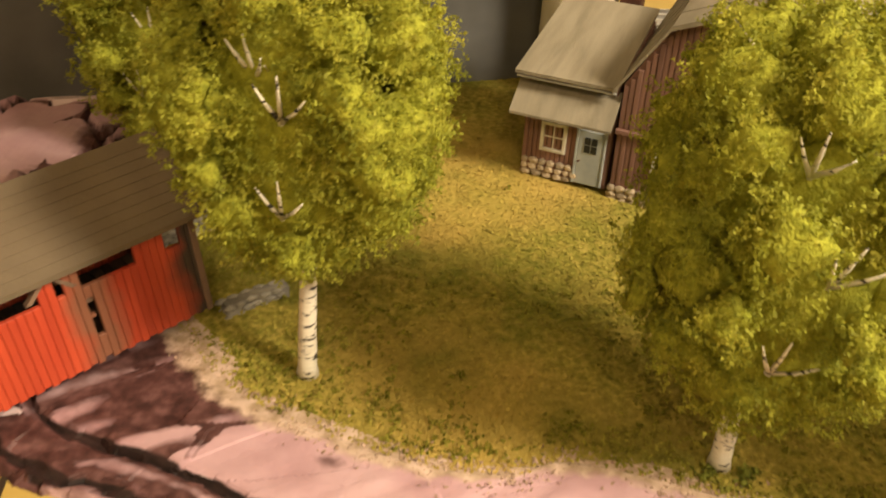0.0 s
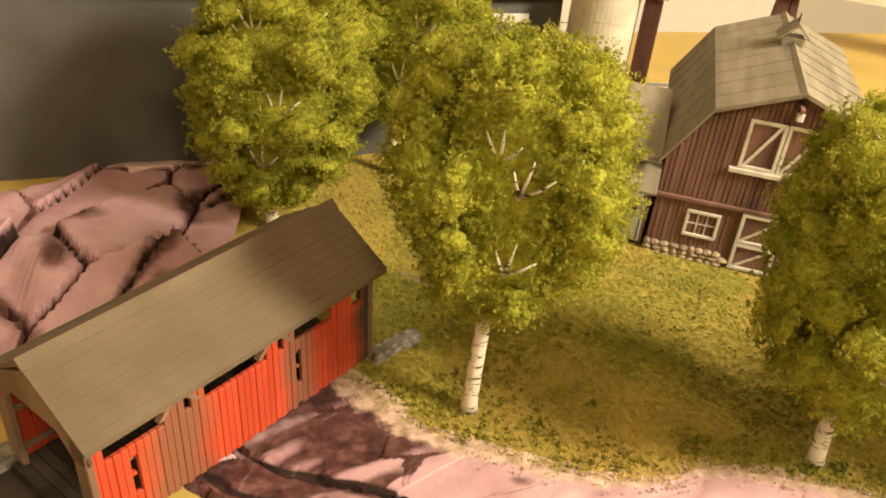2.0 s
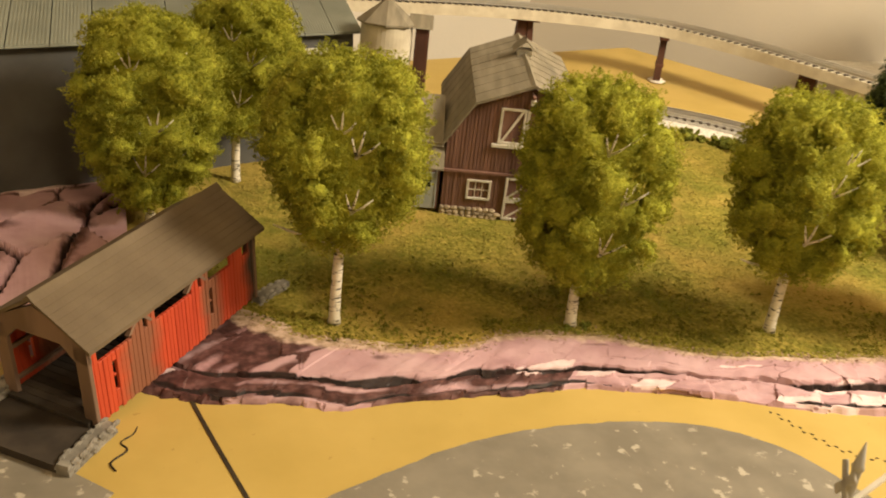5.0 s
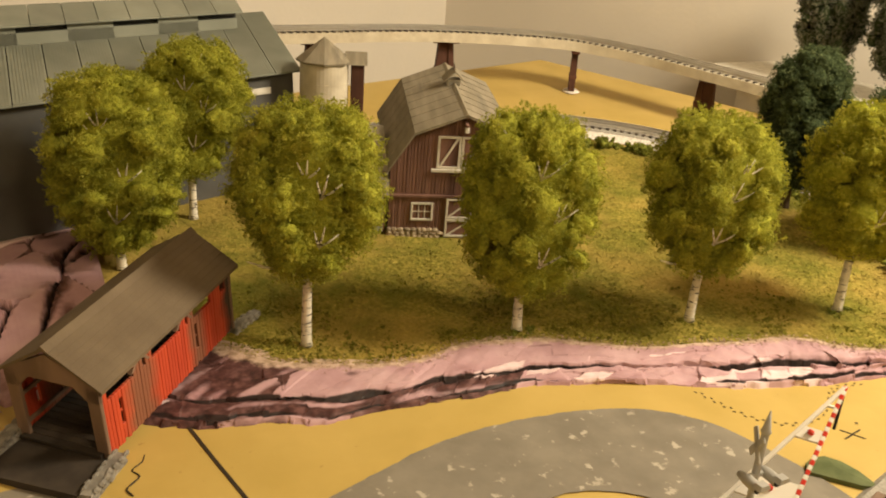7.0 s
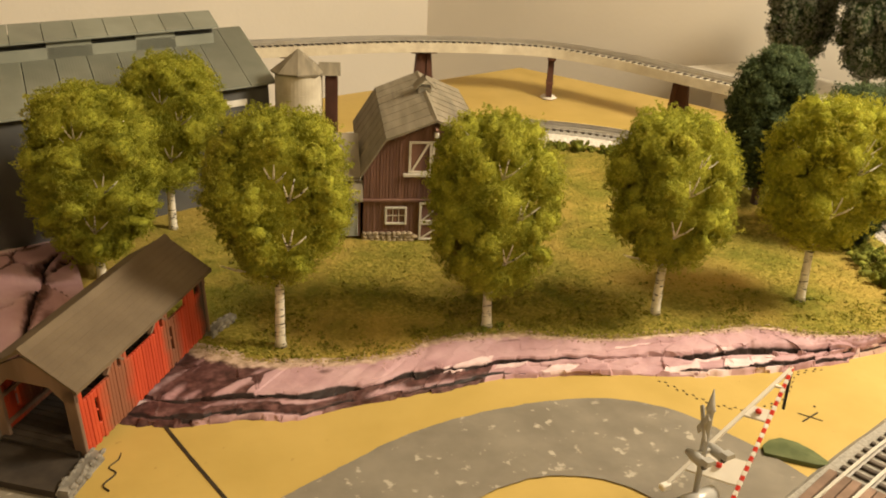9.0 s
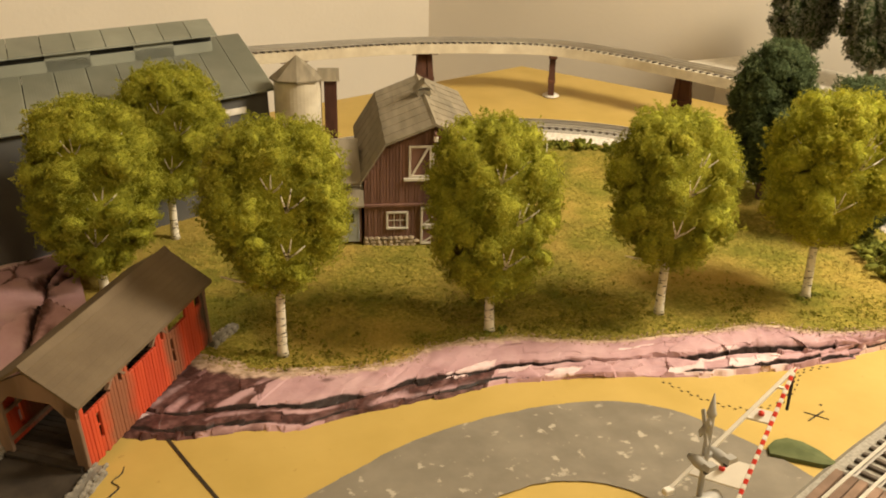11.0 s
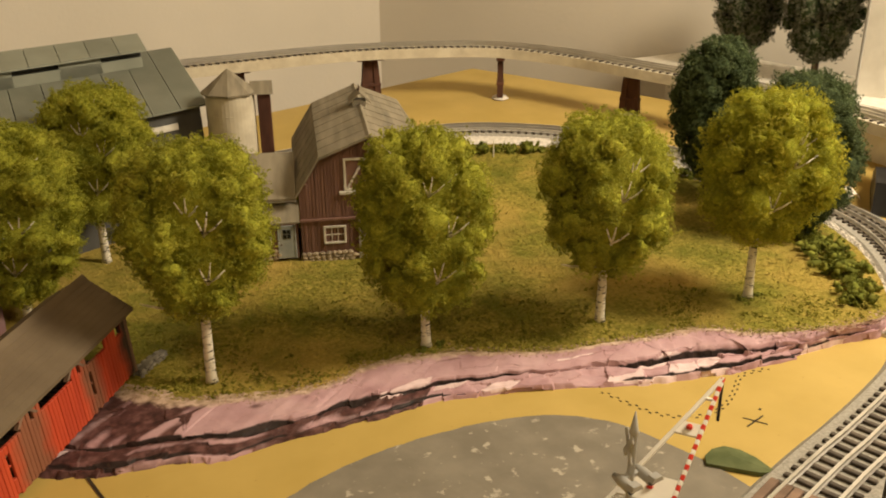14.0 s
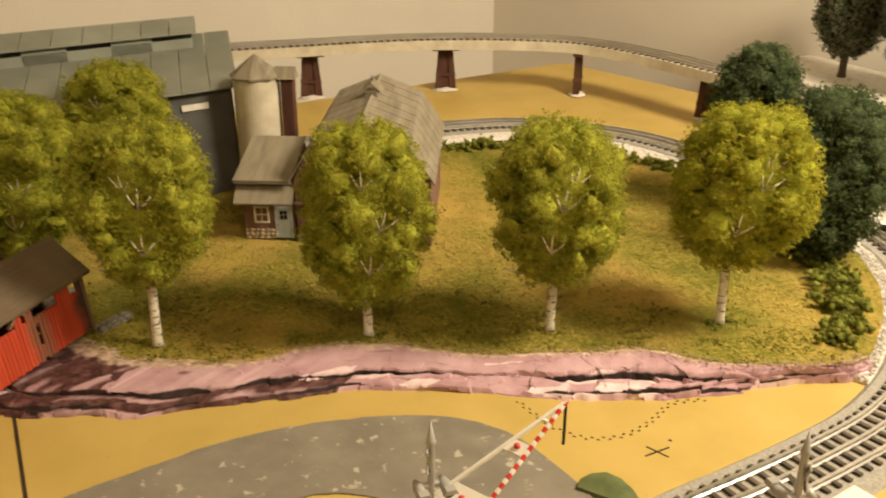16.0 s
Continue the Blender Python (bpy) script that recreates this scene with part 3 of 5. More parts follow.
def front_bank():
    def gate(run, lo, hi, soft=0.02):
        return max(0.0, min(1.0, (run - lo) / soft)) * max(0.0, min(1.0, (hi - run) / soft))
    def crack(run):
        return 0.60 + 0.07 * nz(run * 9, 1) + 0.02 * nz(run * 45, 4) - 0.10 * gate(run, 0.40, 0.80, 0.10)
    def wide(run):
        return (0.004 + 0.072 * gate(run, 0.05, 0.27, 0.05) * max(0.15, 0.6 + nz(run * 26, 7)) + 0.022 * gate(run, 0.24, 0.40) + 0.085 * gate(run, 0.45, 0.72, 0.07) * (0.8 + 0.6 * nz(run * 14, 17))) * (1 - 0.95 * gate(run, 0.385, 0.445))
    def second(run):
        return 0.885 + 0.03 * nz(run * 17, 9) + 0.025 * nz(run * 60, 2)
    def under(run):
        return max(0.0, 0.7 + 1.3 * nz(run * 15, 21)) * gate(run, 0.04, 0.36) + 0.9 * gate(run, 0.45, 0.68)
    def height(s, run):
        c = crack(run)
        if s < 0:
            return 0.94 + 0.5 * s
        if s < c:
            h = 1.0 - 0.07 * min(1, s / 0.12) - 0.30 * max(0.0, s - 0.10) / (c - 0.10)
            h += (0.30 if run < 0.12 else 0.13) * facets(run * (34 if run < 0.12 else 20), s * 2.2 + run * 6, 3)[0] * min(1, s * 5)
            h += 0.05 * nz(run * 70, s * 6, 2) * min(1, s * 5)
        else:
            h = 0.50 - 0.24 * (s - c) / (1 - c)
            h += 0.30 * facets(run * 42, s * 5 + run * 9, 5)[0] + 0.07 * nz(run * 90, s * 12, 2)
        h -= 0.50 * notch(s, c + 0.012, max(0.012, wide(run)))
        h -= 0.30 * under(run) * notch(s, second(run), 0.030)
        if s > 0.95:
            h -= 0.45 * (s - 0.95) / 0.05
        return max(0.07 if s < 0.965 else -0.06, h)
    def shape(s, run):
        if s < 0.02:
            return 0.0
        w = min(1, s * 3)
        return w * (0.0050 * nz(run * 26, s * 2.0, 5) + 0.0035 * facets(run * 40, s * 3, 8)[0] + 0.0022 * nz(run * 110, s * 3, 6))
    def paint(s, run):
        c = crack(run)
        lip = 1.0 - (s - 0.01) / (0.15 + 0.10 * nz(run * 40, 3))
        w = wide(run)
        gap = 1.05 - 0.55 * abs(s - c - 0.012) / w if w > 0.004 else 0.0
        # shade below the lower ledge, painted in with the crack colour
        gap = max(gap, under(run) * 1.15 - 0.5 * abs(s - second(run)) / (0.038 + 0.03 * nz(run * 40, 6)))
        if s < c:
            _, r, e = facets(run * (34 if run < 0.12 else 20), s * 2.2 + run * 6, 3)
            fold = nz(run * 75, s * 1.8, 17)
            # left end: maroon wash, painted darker also for the weaker light there
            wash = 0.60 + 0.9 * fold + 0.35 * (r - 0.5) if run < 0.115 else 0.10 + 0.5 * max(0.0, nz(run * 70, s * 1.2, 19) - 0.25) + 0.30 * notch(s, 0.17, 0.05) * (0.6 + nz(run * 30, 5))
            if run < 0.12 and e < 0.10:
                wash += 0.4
            chip = 0.9 if (r > (0.74 if run < 0.12 else 0.84) and s > 0.25 and e > 0.05) else 0.0
        else:
            _, r, e = facets(run * 42, s * 5 + run * 9, 5)
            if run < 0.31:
                # real maroon ledge; the first stretch is painted deeper to dim it
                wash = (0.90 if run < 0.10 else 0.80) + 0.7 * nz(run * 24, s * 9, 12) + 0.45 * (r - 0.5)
            else:
                wash = 0.05 + 0.8 * max(0.0, nz(run * 40, s * 14, 13) - 0.15)
            chip = 0.9 if (r > (0.90 if run < 0.31 else 0.84) and e > 0.06) else 0.0
        return wash, gap, chip, lip
    rock_bank("foam_bank", EDGE, FOOT, 700, 60, height, shape, paint, "carved pink foam bank with maroon paint wash, dark cracks and painted shade", lambda x, y: meadow_z(x, y) + 0.0008)
    # sandy fibres along the lip
    rng = np.random.default_rng(8)
    E = spline(EDGE, 0.001)
    at = rng.integers(0, len(E), 5200)
    x, y = E[at, 0] + rng.normal(0, 0.003, len(at)), E[at, 1] + rng.normal(0.0005, 0.0042, len(at))
    c = np.array([(p, q, meadow_z(p, q) + r) for p, q, r in zip(x, y, rng.uniform(-0.0003, 0.0008, len(at)))])
    fv, ff = flakes(rng, c, np.tile([0, 0, 2.0], (len(c), 1)), 0.0010)
    tagged(raw("lip_fibres", fv, ff, M["lip"]), "pale sandy fibres along the edge of the bank", "turf", kind="stuff")


front_bank()


def side_bank():
    near = [(-0.66, 0.36), (-0.45, 0.345), (-0.336, 0.321), (-0.302, 0.304), (-0.271, 0.288), (-0.235, 0.30), (-0.19, 0.33)]
    far = [(-0.66, 0.44), (-0.47, 0.430), (-0.371, 0.440), (-0.335, 0.462), (-0.300, 0.500), (-0.262, 0.535), (-0.18, 0.545)]
    def blocks(s, run):
        return facets(run * 17 + s * 1.5, s * 3.0 - run * 4, 11)
    def height(s, run):
        if s < 0:
            return 0.3 + 2.0 * s
        h = 0.3 + 0.7 * min(1, s / 0.12) - 0.25 * max(0, s - 0.35) if s < 0.62 else 0.93 - 0.9 * (s - 0.62) / 0.4
        p, r, e = blocks(s, run)
        h += 0.55 * p * min(1, s * 5) + 0.12 * nz(run * 40, s * 6, 4)
        if r > 0.45:
            h -= 0.45 * math.exp(-(e / 0.05) ** 2)
        return max(-0.1, h)
    def shape(s, run):
        return 0.006 * nz(run * 25, s * 4, 7)
    def paint(s, run):
        _, r, e = blocks(s, run)
        e += 0.03 * nz(run * 60, s * 14, 3)
        gap = (0.95 - e / 0.10) if r > 0.45 else 0.0
        wash = max(0.85 - e / 0.16, 0.15 + 0.9 * (nz(run * 30, s * 8, 15) - 0.05) + 0.3 * (r - 0.5))
        return wash, gap, 0.9 if r > 0.93 and e > 0.1 else 0.0, 0.0
    rock_bank("foam_ridge", far, near, 400, 60, height, shape, paint, "carved pink foam ridge with maroon paint streaks", lambda x, y: deck_z(y) + 0.017)


side_bank()


def painted_road():
    outer = [(-0.30, 0.00), (-0.235, 0.055), (-0.17, 0.092), (-0.117, 0.115), (-0.074, 0.128), (-0.025, 0.142), (0.023, 0.147), (0.071, 0.144), (0.117, 0.135), (0.157, 0.116), (0.185, 0.084), (0.199, 0.040), (0.206, 0.005), (0.208, -0.045)]
    inner = [(-0.19, -0.055), (-0.15, -0.015), (-0.10, 0.025), (-0.05, 0.050), (-0.005, 0.061), (0.018, 0.064), (0.044, 0.062), (0.071, 0.049), (0.087, 0.032), (0.095, 0.014), (0.103, -0.02), (0.108, -0.045)]
    A, B = spline(outer, 0.004), spline(inner, 0.004)
    n = 110
    A, B = A[np.linspace(0, len(A) - 1, n).astype(int)], B[np.linspace(0, len(B) - 1, n).astype(int)]
    v, f = [], []
    for i in range(n):
        for k in range(5):
            p = A[i] * (1 - k / 4) + B[i] * k / 4
            j = 0.0012 * noise.noise(Vector((i * 0.5, k, 0))) if k in (0, 4) else 0
            v.append((p[0], p[1] + j, 0.0012 + 0.0003 * noise.noise(Vector((p[0] * 40, p[1] * 40, 0)))))
    f = [(i * 5 + k, i * 5 + k + 1, (i + 1) * 5 + k + 1, (i + 1) * 5 + k) for i in range(n - 1) for k in range(4)]
    tagged(raw("road", v, f, M["road"], smooth=True), "grey painted curving road with pale scuffs", "road", kind="structure")
    bm = prism([(-0.292, 0.222), (-0.318, 0.196), (-0.300, 0.140), (-0.240, 0.120), (-0.212, 0.150), (-0.236, 0.178)], 0.0012, axis=2, start=0.0)
    tagged(part("road_patch", bm, M["road"]), "grey painted road end before the covered bridge", "road", kind="structure")


painted_road()


# ---- tracks ----
LOOP = [(0.02, -0.105), (0.14, -0.070), (0.258, -0.042), (0.314, -0.031), (0.384, -0.015), (0.448, 0.004), (0.511, 0.036), (0.574, 0.082), (0.628, 0.132), (0.672, 0.182), (0.699, 0.228), (0.712, 0.275), (0.717, 0.335), (0.713, 0.400), (0.700, 0.466), (0.680, 0.528), (0.656, 0.590), (0.620, 0.652), (0.566, 0.703), (0.490, 0.748), (0.410, 0.764), (0.300, 0.762), (0.180, 0.750), (0.100, 0.742)]
TRESTLE = [(-0.15, 0.965), (0.05, 0.970), (0.213, 0.974), (0.330, 0.976), (0.430, 0.966), (0.540, 0.938), (0.638, 0.892), (0.710, 0.800), (0.757, 0.696), (0.800, 0.590), (0.832, 0.480), (0.848, 0.370), (0.850, 0.280), (0.850, 0.100)]


def rail_section(o):
    return [(o - 0.0018, 0.0), (o + 0.0018, 0.0), (o + 0.0005, 0.0010), (o + 0.0005, 0.0026), (o + 0.0012, 0.0030), (o + 0.0012, 0.0042), (o - 0.0012, 0.0042), (o - 0.0012, 0.0030), (o - 0.0005, 0.0026), (o - 0.0005, 0.0010)]


def make_track(name, line_points, zf, bed, label, pitch, base):
    line = spline(line_points, 0.008)
    tr = thing(name, pose(0, 0, 0), label, "model track")
    sweep(line, bed, zf, "roadbed", M[base], tr, "grey roadbed strip")
    top = max(h for _, h in bed)
    for o in (-0.0159, 0.0, 0.0159):
        sweep(line, rail_section(o), lambda p: zf(p) + top + 0.0022, "rail", M["rail"], tr, "bright nickel rail")
    at = spline(line_points, pitch)
    tie = box((-0.0021, -0.0235, 0), (0.0021, 0.0235, 0.0026), 0.0005)
    me = bpy.data.meshes.new("tie")
    tie.to_mesh(me)
    tie.free()
    me.materials.append(M["tie"])
    for i, p in enumerate(at):
        d = at[min(i + 1, len(at) - 1)] - at[max(i - 1, 0)]
        t = new("tie", me)
        t.parent = tr
        t.matrix_basis = pose(p[0], p[1], zf(p) + top - 0.0002, 0, 0, math.degrees(math.atan2(d[1], d[0])))
    return tr


make_track("track_loop", LOOP, lambda p: deck_z(p[1]), [(-0.037, -0.001), (-0.031, 0.005), (0.031, 0.005), (0.037, -0.001)], "three-rail model railway track curving on grey roadbed", 0.0112, "roadbed")
make_track("trestle_track", TRESTLE, lambda p: deck_z(p[1]) + 0.0705, [(-0.026, 0.0), (-0.026, 0.0150), (0.026, 0.0150), (0.026, 0.0)], "elevated three-rail model railway track on timber piers", 0.0112, "silo")


def pier(x, y, turn):
    """A trestle bent: two battered legs on a sill, with a cap and cross braces."""
    z0, h = deck_z(y), 0.0705
    p = thing("trestle_pier", pose(x, y, z0, 0, 0, turn), "dark brown timber trestle pier on a foam foot", "trestle pier", "piers under the raised track")
    for s in (-1, 1):
        part("leg", prism([(s * 0.017, 0.004), (s * 0.006, 0.004), (s * 0.004, h - 0.005), (s * 0.012, h - 0.005)], 0.010, axis=0, start=-0.005), M["brown"], p)
    part("panel", prism([(-0.012, 0.004), (0.012, 0.004), (0.008, h - 0.005), (-0.008, h - 0.005)], 0.005, axis=0, start=-0.0025), M["brown"], p)
    part("cap", box((-0.007, -0.022, h - 0.005), (0.007, 0.022, h), 0.0008), M["brown"], p)
    part("brace", box((-0.0062, -0.016, 0.024), (0.0062, 0.016, 0.029), 0.0005), M["brown"], p)
    bm = bmesh.new()
    bmesh.ops.create_icosphere(bm, subdivisions=3, radius=1)
    for v in bm.verts:
        v.co = Vector((v.co.x * 0.014, v.co.y * 0.021, max(0, v.co.z) * 0.005)) * (1 + 0.25 * noise.noise(v.co * 2.5))
    part("foot", bm, M["cloth"], p, "pale plaster foot", True)


for px_, py_, tn in ((0.013, 0.969, 92), (0.206, 0.973, 88), (0.430, 0.966, 78), (0.636, 0.890, 145), (0.768, 0.714, 25), (0.832, 0.480, 10), (0.850, 0.24, 0)):
    pier(px_, py_, tn)


def ballast():
    rng = np.random.default_rng(3)
    line = spline(LOOP, 0.002)
    octa = np.array([(1, 0, 0), (-1, 0, 0), (0, 1, 0), (0, -1, 0), (0, 0, 1), (0, 0, -1)], float)
    of = np.array([(0, 2, 4), (2, 1, 4), (1, 3, 4), (3, 0, 4), (2, 0, 5), (1, 2, 5), (3, 1, 5), (0, 3, 5)])
    v, f, n = [], [], 0
    start = int(len(line) * 0.280)
    for _ in range(10500):
        i = rng.integers(start, len(line) - 2)
        d = line[i + 1] - line[i - 1]
        d /= np.linalg.norm(d)
        side = np.array([-d[1], d[0]])
        o = 0.036 + abs(rng.normal(0, 0.011))
        if o > 0.066:
            continue
        p = line[i] + side * o
        r = rng.uniform(0.0008, 0.0019)
        v.append(np.array([p[0], p[1], deck_z(p[1]) + 0.0022 + rng.uniform(0, 0.003) * (o < 0.055)]) + (octa * r) @ np.linalg.qr(rng.normal(size=(3, 3)))[0] * rng.uniform(0.7, 1.3, 3))
        f.append(of + n)
        n += 6
    tagged(raw("ballast", np.concatenate(v), np.concatenate(f), M["ballast"]), "pale stone ballast beside the curving track", "ballast", kind="stuff")
    sub = line[start:][::6]
    ob = sweep(sub, [(0.033, -0.001), (0.036, 0.0035), (0.052, 0.003), (0.064, -0.001)], lambda p: deck_z(p[1]), "ballast_bed", M["ballast"], None)
    tagged(ob, "pale ballast bed beside the track", "ballast", kind="structure")


ballast()


def grade_crossing():
    t = thing("grade_crossing", pose(0.190, -0.058, 0.005, 0, 0, 15), "weathered plank crossing laid between the rails", "crossing")
    for k, y in enumerate((-0.0225, -0.0128, -0.0064, 0.0032, 0.0096, 0.0192)):
        part("plank", box((-0.034, y, 0.0015), (0.034, y + 0.0056, 0.0058), 0.0004), M["greywood"], t)


grade_crossing()


# ---- trees ----
def crown_lobes(rng, z0, z1, rad, lean=(0, 0), count=84):
    """Overlapping round lobes (centre, radius) seated on a broad egg-shaped body."""
    def girth(t):
        return float(np.interp(t, [0, 0.06, 0.22, 0.45, 0.68, 0.86, 1.0], [0.30, 0.58, 0.88, 1.0, 0.95, 0.73, 0.32]))
    out = []
    for k in range(10):
        t = 0.08 + 0.84 * k / 9
        r = min(rad * girth(t) * 0.74, 0.5 * (z1 - z0) * 0.9)
        out.append((lean[0] * t, lean[1] * t, min(max(z0 + (z1 - z0) * t, z0 + r * 0.62), z1 - r * 1.05), r))
    for k in range(count):
        t = (k + rng.uniform(0, 1)) / count
        a = 2.399 * k + rng.uniform(-0.5, 0.5)
        r = rad * rng.uniform(0.17, 0.34)
        d = max(0.0, rad * girth(t) * rng.uniform(0.86, 1.07) - r * 0.86)
        out.append((math.cos(a) * d + lean[0] * t, math.sin(a) * d + lean[1] * t, min(max(z0 + (z1 - z0) * t, z0 + r * 0.4), z1 - r * 0.95), r))
    return np.array(out)


def crown_cloud(rng, lobes, tufts, leaf, bare, per=8, fluff=0.0014):
    """A crown of lobes: lumpy cores below, small tufts of leaves over the outside, none round the bare boughs."""
    if bare:
        B = np.array([tuple(p) for p in bare])
        near = np.linalg.norm(lobes[10:, None, :3] - B[None], axis=2).min(axis=1)
        lobes = np.concatenate([lobes[:10], lobes[10:][near > 0.004 + 0.55 * lobes[10:, 3]]])
    C, R = lobes[:, :3], lobes[:, 3]
    wave = rng.normal(size=(5, 3)) * np.array([240.0, 330, 480, 640, 860])[:, None]
    ph = rng.uniform(0, 6.28, 5)
    cv, cf = [], []
    for k, (c, r) in enumerate(zip(C, R)):
        v = c + BALL2[0] * r * (0.86 if k < 10 else 0.84)
        v = v + BALL2[0] * (np.sin(v @ wave.T + ph).sum(axis=1) * 0.0013 - 0.0020)[:, None]
        cv.append(v)
        cf.append(BALL2[1] + k * len(BALL2[0]))
    pick = rng.choice(len(R), size=tufts * 3, p=R ** 2 / (R ** 2).sum())
    d = rng.normal(size=(len(pick), 3))
    d /= np.linalg.norm(d, axis=1)[:, None]
    P = C[pick] + d * R[pick][:, None]
    ok = np.ones(len(P), bool)
    for k in range(len(R)):
        ok &= (np.linalg.norm(P - C[k], axis=1) > 0.955 * R[k]) | (pick == k)
    if bare:
        for b in B:
            ok &= np.linalg.norm(P - b, axis=1) > 0.0055
    P, d = P[ok][:tufts], d[ok][:tufts]
    push = np.sin(P @ wave.T + ph).sum(axis=1) * 0.0016 - 0.0016 + rng.normal(0, fluff * 0.6, len(P)) + np.where(rng.uniform(size=len(P)) < 0.06, rng.uniform(0, 3.2 * fluff, len(P)), 0)
    P = P + d * push[:, None]
    P, d = np.repeat(P, per, axis=0), np.repeat(d, per, axis=0)
    P = P + rng.normal(0, fluff * 0.58, P.shape)
    lv, lf = flakes(rng, P, d + 0.5 * rng.normal(size=d.shape), leaf)
    return np.concatenate(cv), np.concatenate(cf), lv, lf


def tree(name, x, y, z, height, rad, trunk_r, low, seed, leaf, core, bark, label, category, group, tufts=15000, leaf_size=0.00086, lean=(0, 0), fork=None):
    rng = np.random.default_rng(seed)
    noise.seed_set(seed)
    t = thing(name, pose(x, y, z), label, category, group)
    lx, ly = lean
    bend = [(lx * h * 0.5 + 0.0016 * math.sin(h * 5 + seed), ly * h * 0.5 + 0.0014 * math.cos(h * 4 + seed), height * h) for h in (0, 0.03, 0.12, 0.25, 0.4, 0.6, 0.85)]
    bm = tube(bend, [trunk_r * q for q in (1.35, 1.08, 1.0, 0.92, 0.72, 0.45, 0.15)], 10)
    part("trunk", bm, bark, t, "", True)
    for k in range(11):
        h = low / height + 0.03 + 0.055 * k
        if h > 0.85:
            break
        a = 2.4 * k + rng.uniform(0, 1) + seed
        ln = rad * rng.uniform(0.45, 0.66)
        if k == 0 and fork is not None:
            a, h, ln = fork, low / height - 0.05, rad * 0.80
        f = np.interp(h, [0, 0.4, 0.85], [0, 0.45, 1.0])
        b = Vector((lx * h * 0.5, ly * h * 0.5, height * h))
        d = Vector((math.cos(a), math.sin(a), 0))
        rise = 0.4 if k == 0 and fork is not None else 1.0
        pts = [b, b + d * ln * 0.4 + Vector((0, 0, ln * 0.30 * rise)), b + d * ln * 0.75 + Vector((0, 0, ln * 0.5 * rise)), b + d * ln + Vector((0, 0, ln * 0.75 * rise))]
        part("limb", tube(pts, [trunk_r * q * (1 - 0.5 * h) for q in (0.62, 0.45, 0.3, 0.12)], 6), bark, t, "", True)
    lobes = crown_lobes(rng, low, height, rad, lean)
    bare = []
    if fork is not None:
        # bare white boughs that fork in gaps of the foliage
        for k, h in enumerate((low / height + 0.05, low / height + 0.24, 0.68)):
            a = -1.80 + (0.30, -0.25, 0.05)[(k + seed) % 3] + rng.uniform(-0.15, 0.15)
            ln = rad * (0.94, 0.96, 0.84)[k]
            b = Vector((lx * h * 0.5, ly * h * 0.5, height * h))
            d = Vector((math.cos(a), math.sin(a), 0))
            mid = b + d * ln * 0.55 + Vector((0, 0, ln * 0.30))
            part("limb", tube([b, mid], [trunk_r * 0.50, trunk_r * 0.32], 6), bark, t, "", True)
            for turn, up, q in ((0.80, 0.24, 0.85), (-0.60, 0.30, 0.6), (0.20, 0.36, 0.5)):
                e = Vector((math.cos(a + turn), math.sin(a + turn), 0))
                tip = mid + e * ln * 0.34 * q + Vector((0, 0, ln * up))
                part("twig", tube([mid, mid.lerp(tip, 0.55) + Vector((0, 0, -0.001)), tip], [trunk_r * 0.27, trunk_r * 0.19, trunk_r * 0.08], 5), bark, t, "", True)
                bare += [mid.lerp(tip, 0.35), mid.lerp(tip, 0.7) + d * 0.004]
            bare += [mid, mid + d * 0.010 + Vector((0, 0, 0.002)), mid + d * 0.020 + Vector((0, 0, 0.006)), mid + d * 0.030 + Vector((0, 0, 0.010))]
    a = crown_cloud(rng, lobes, tufts, leaf_size, bare)
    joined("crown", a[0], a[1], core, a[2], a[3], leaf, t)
    noise.seed_set(1)
    return t


BIRCHES = [(-0.055, 0.287, 0.193, 0.057, 0.070, 11, 2.9, (0.0, 0.010)), (0.119, 0.252, 0.186, 0.059, 0.045, 23, 0.7, (0.004, 0.012)), (0.269, 0.203, 0.184, 0.058, 0.060, 37, 3.1, (0.004, 0.01)), (-0.165, 0.462, 0.176, 0.060, 0.030, 53, 1.0, (0.0, 0.0)), (-0.082, 0.549, 0.178, 0.056, 0.056, 71, 2.0, (0.010, 0.0))]
for bx, by, bh, br, bl, sd, fk, ln in BIRCHES:
    tree("birch_tree", bx, by, meadow_z(bx, by) - 0.001, bh, br, 0.0040, bl, sd, M["leaf"], M["leafcore"], M["birch"], "model birch tree with white trunk and olive foliage", "tree", "birch trees on the meadow", fork=fk, lean=ln)
tree("golden_birch_tree", 0.413, 0.166, meadow_z(0.413, 0.166) - 0.001, 0.192, 0.061, 0.0040, 0.068, 91, M["leafgold"], M["leafgoldcore"], M["birch"], "model birch tree with golden green foliage by the bushes", "tree", "birch trees on the meadow", fork=0.2, lean=(0.012, 0.0))
tree("dark_tree", 0.606, 0.395, deck_z(0.395), 0.198, 0.056, 0.005, 0.035, 105, M["leafdark"], M["leafshadecore"], M["bark"], "dark green model tree beside the track", "tree", "dark trees by the curve", tufts=13000, leaf_size=0.0010)
tree("dark_tree", 0.596, 0.262, deck_z(0.262) + 0.001, 0.186, 0.064, 0.005, 0.018, 117, M["leafdark"], M["leafshadecore"], M["bark"], "dark green model tree beside the ballast", "tree", "dark trees by the curve", tufts=13000, leaf_size=0.0010)


# ---- far shelf and its trees ----
def far_shelf():
    t = thing("scenery_shelf", pose(0, 0, 0), "white scenery shelf at the back of the layout", "shelf")
    part("panel", box((0.90, 0.15, 0.085), (1.08, 0.86, 0.098), 0.002), M["trim"], t)
    part("support", box((0.93, 0.2, -0.03), (1.05, 0.80, 0.0848), 0.002), M["whiteplastic"], t)


far_shelf()


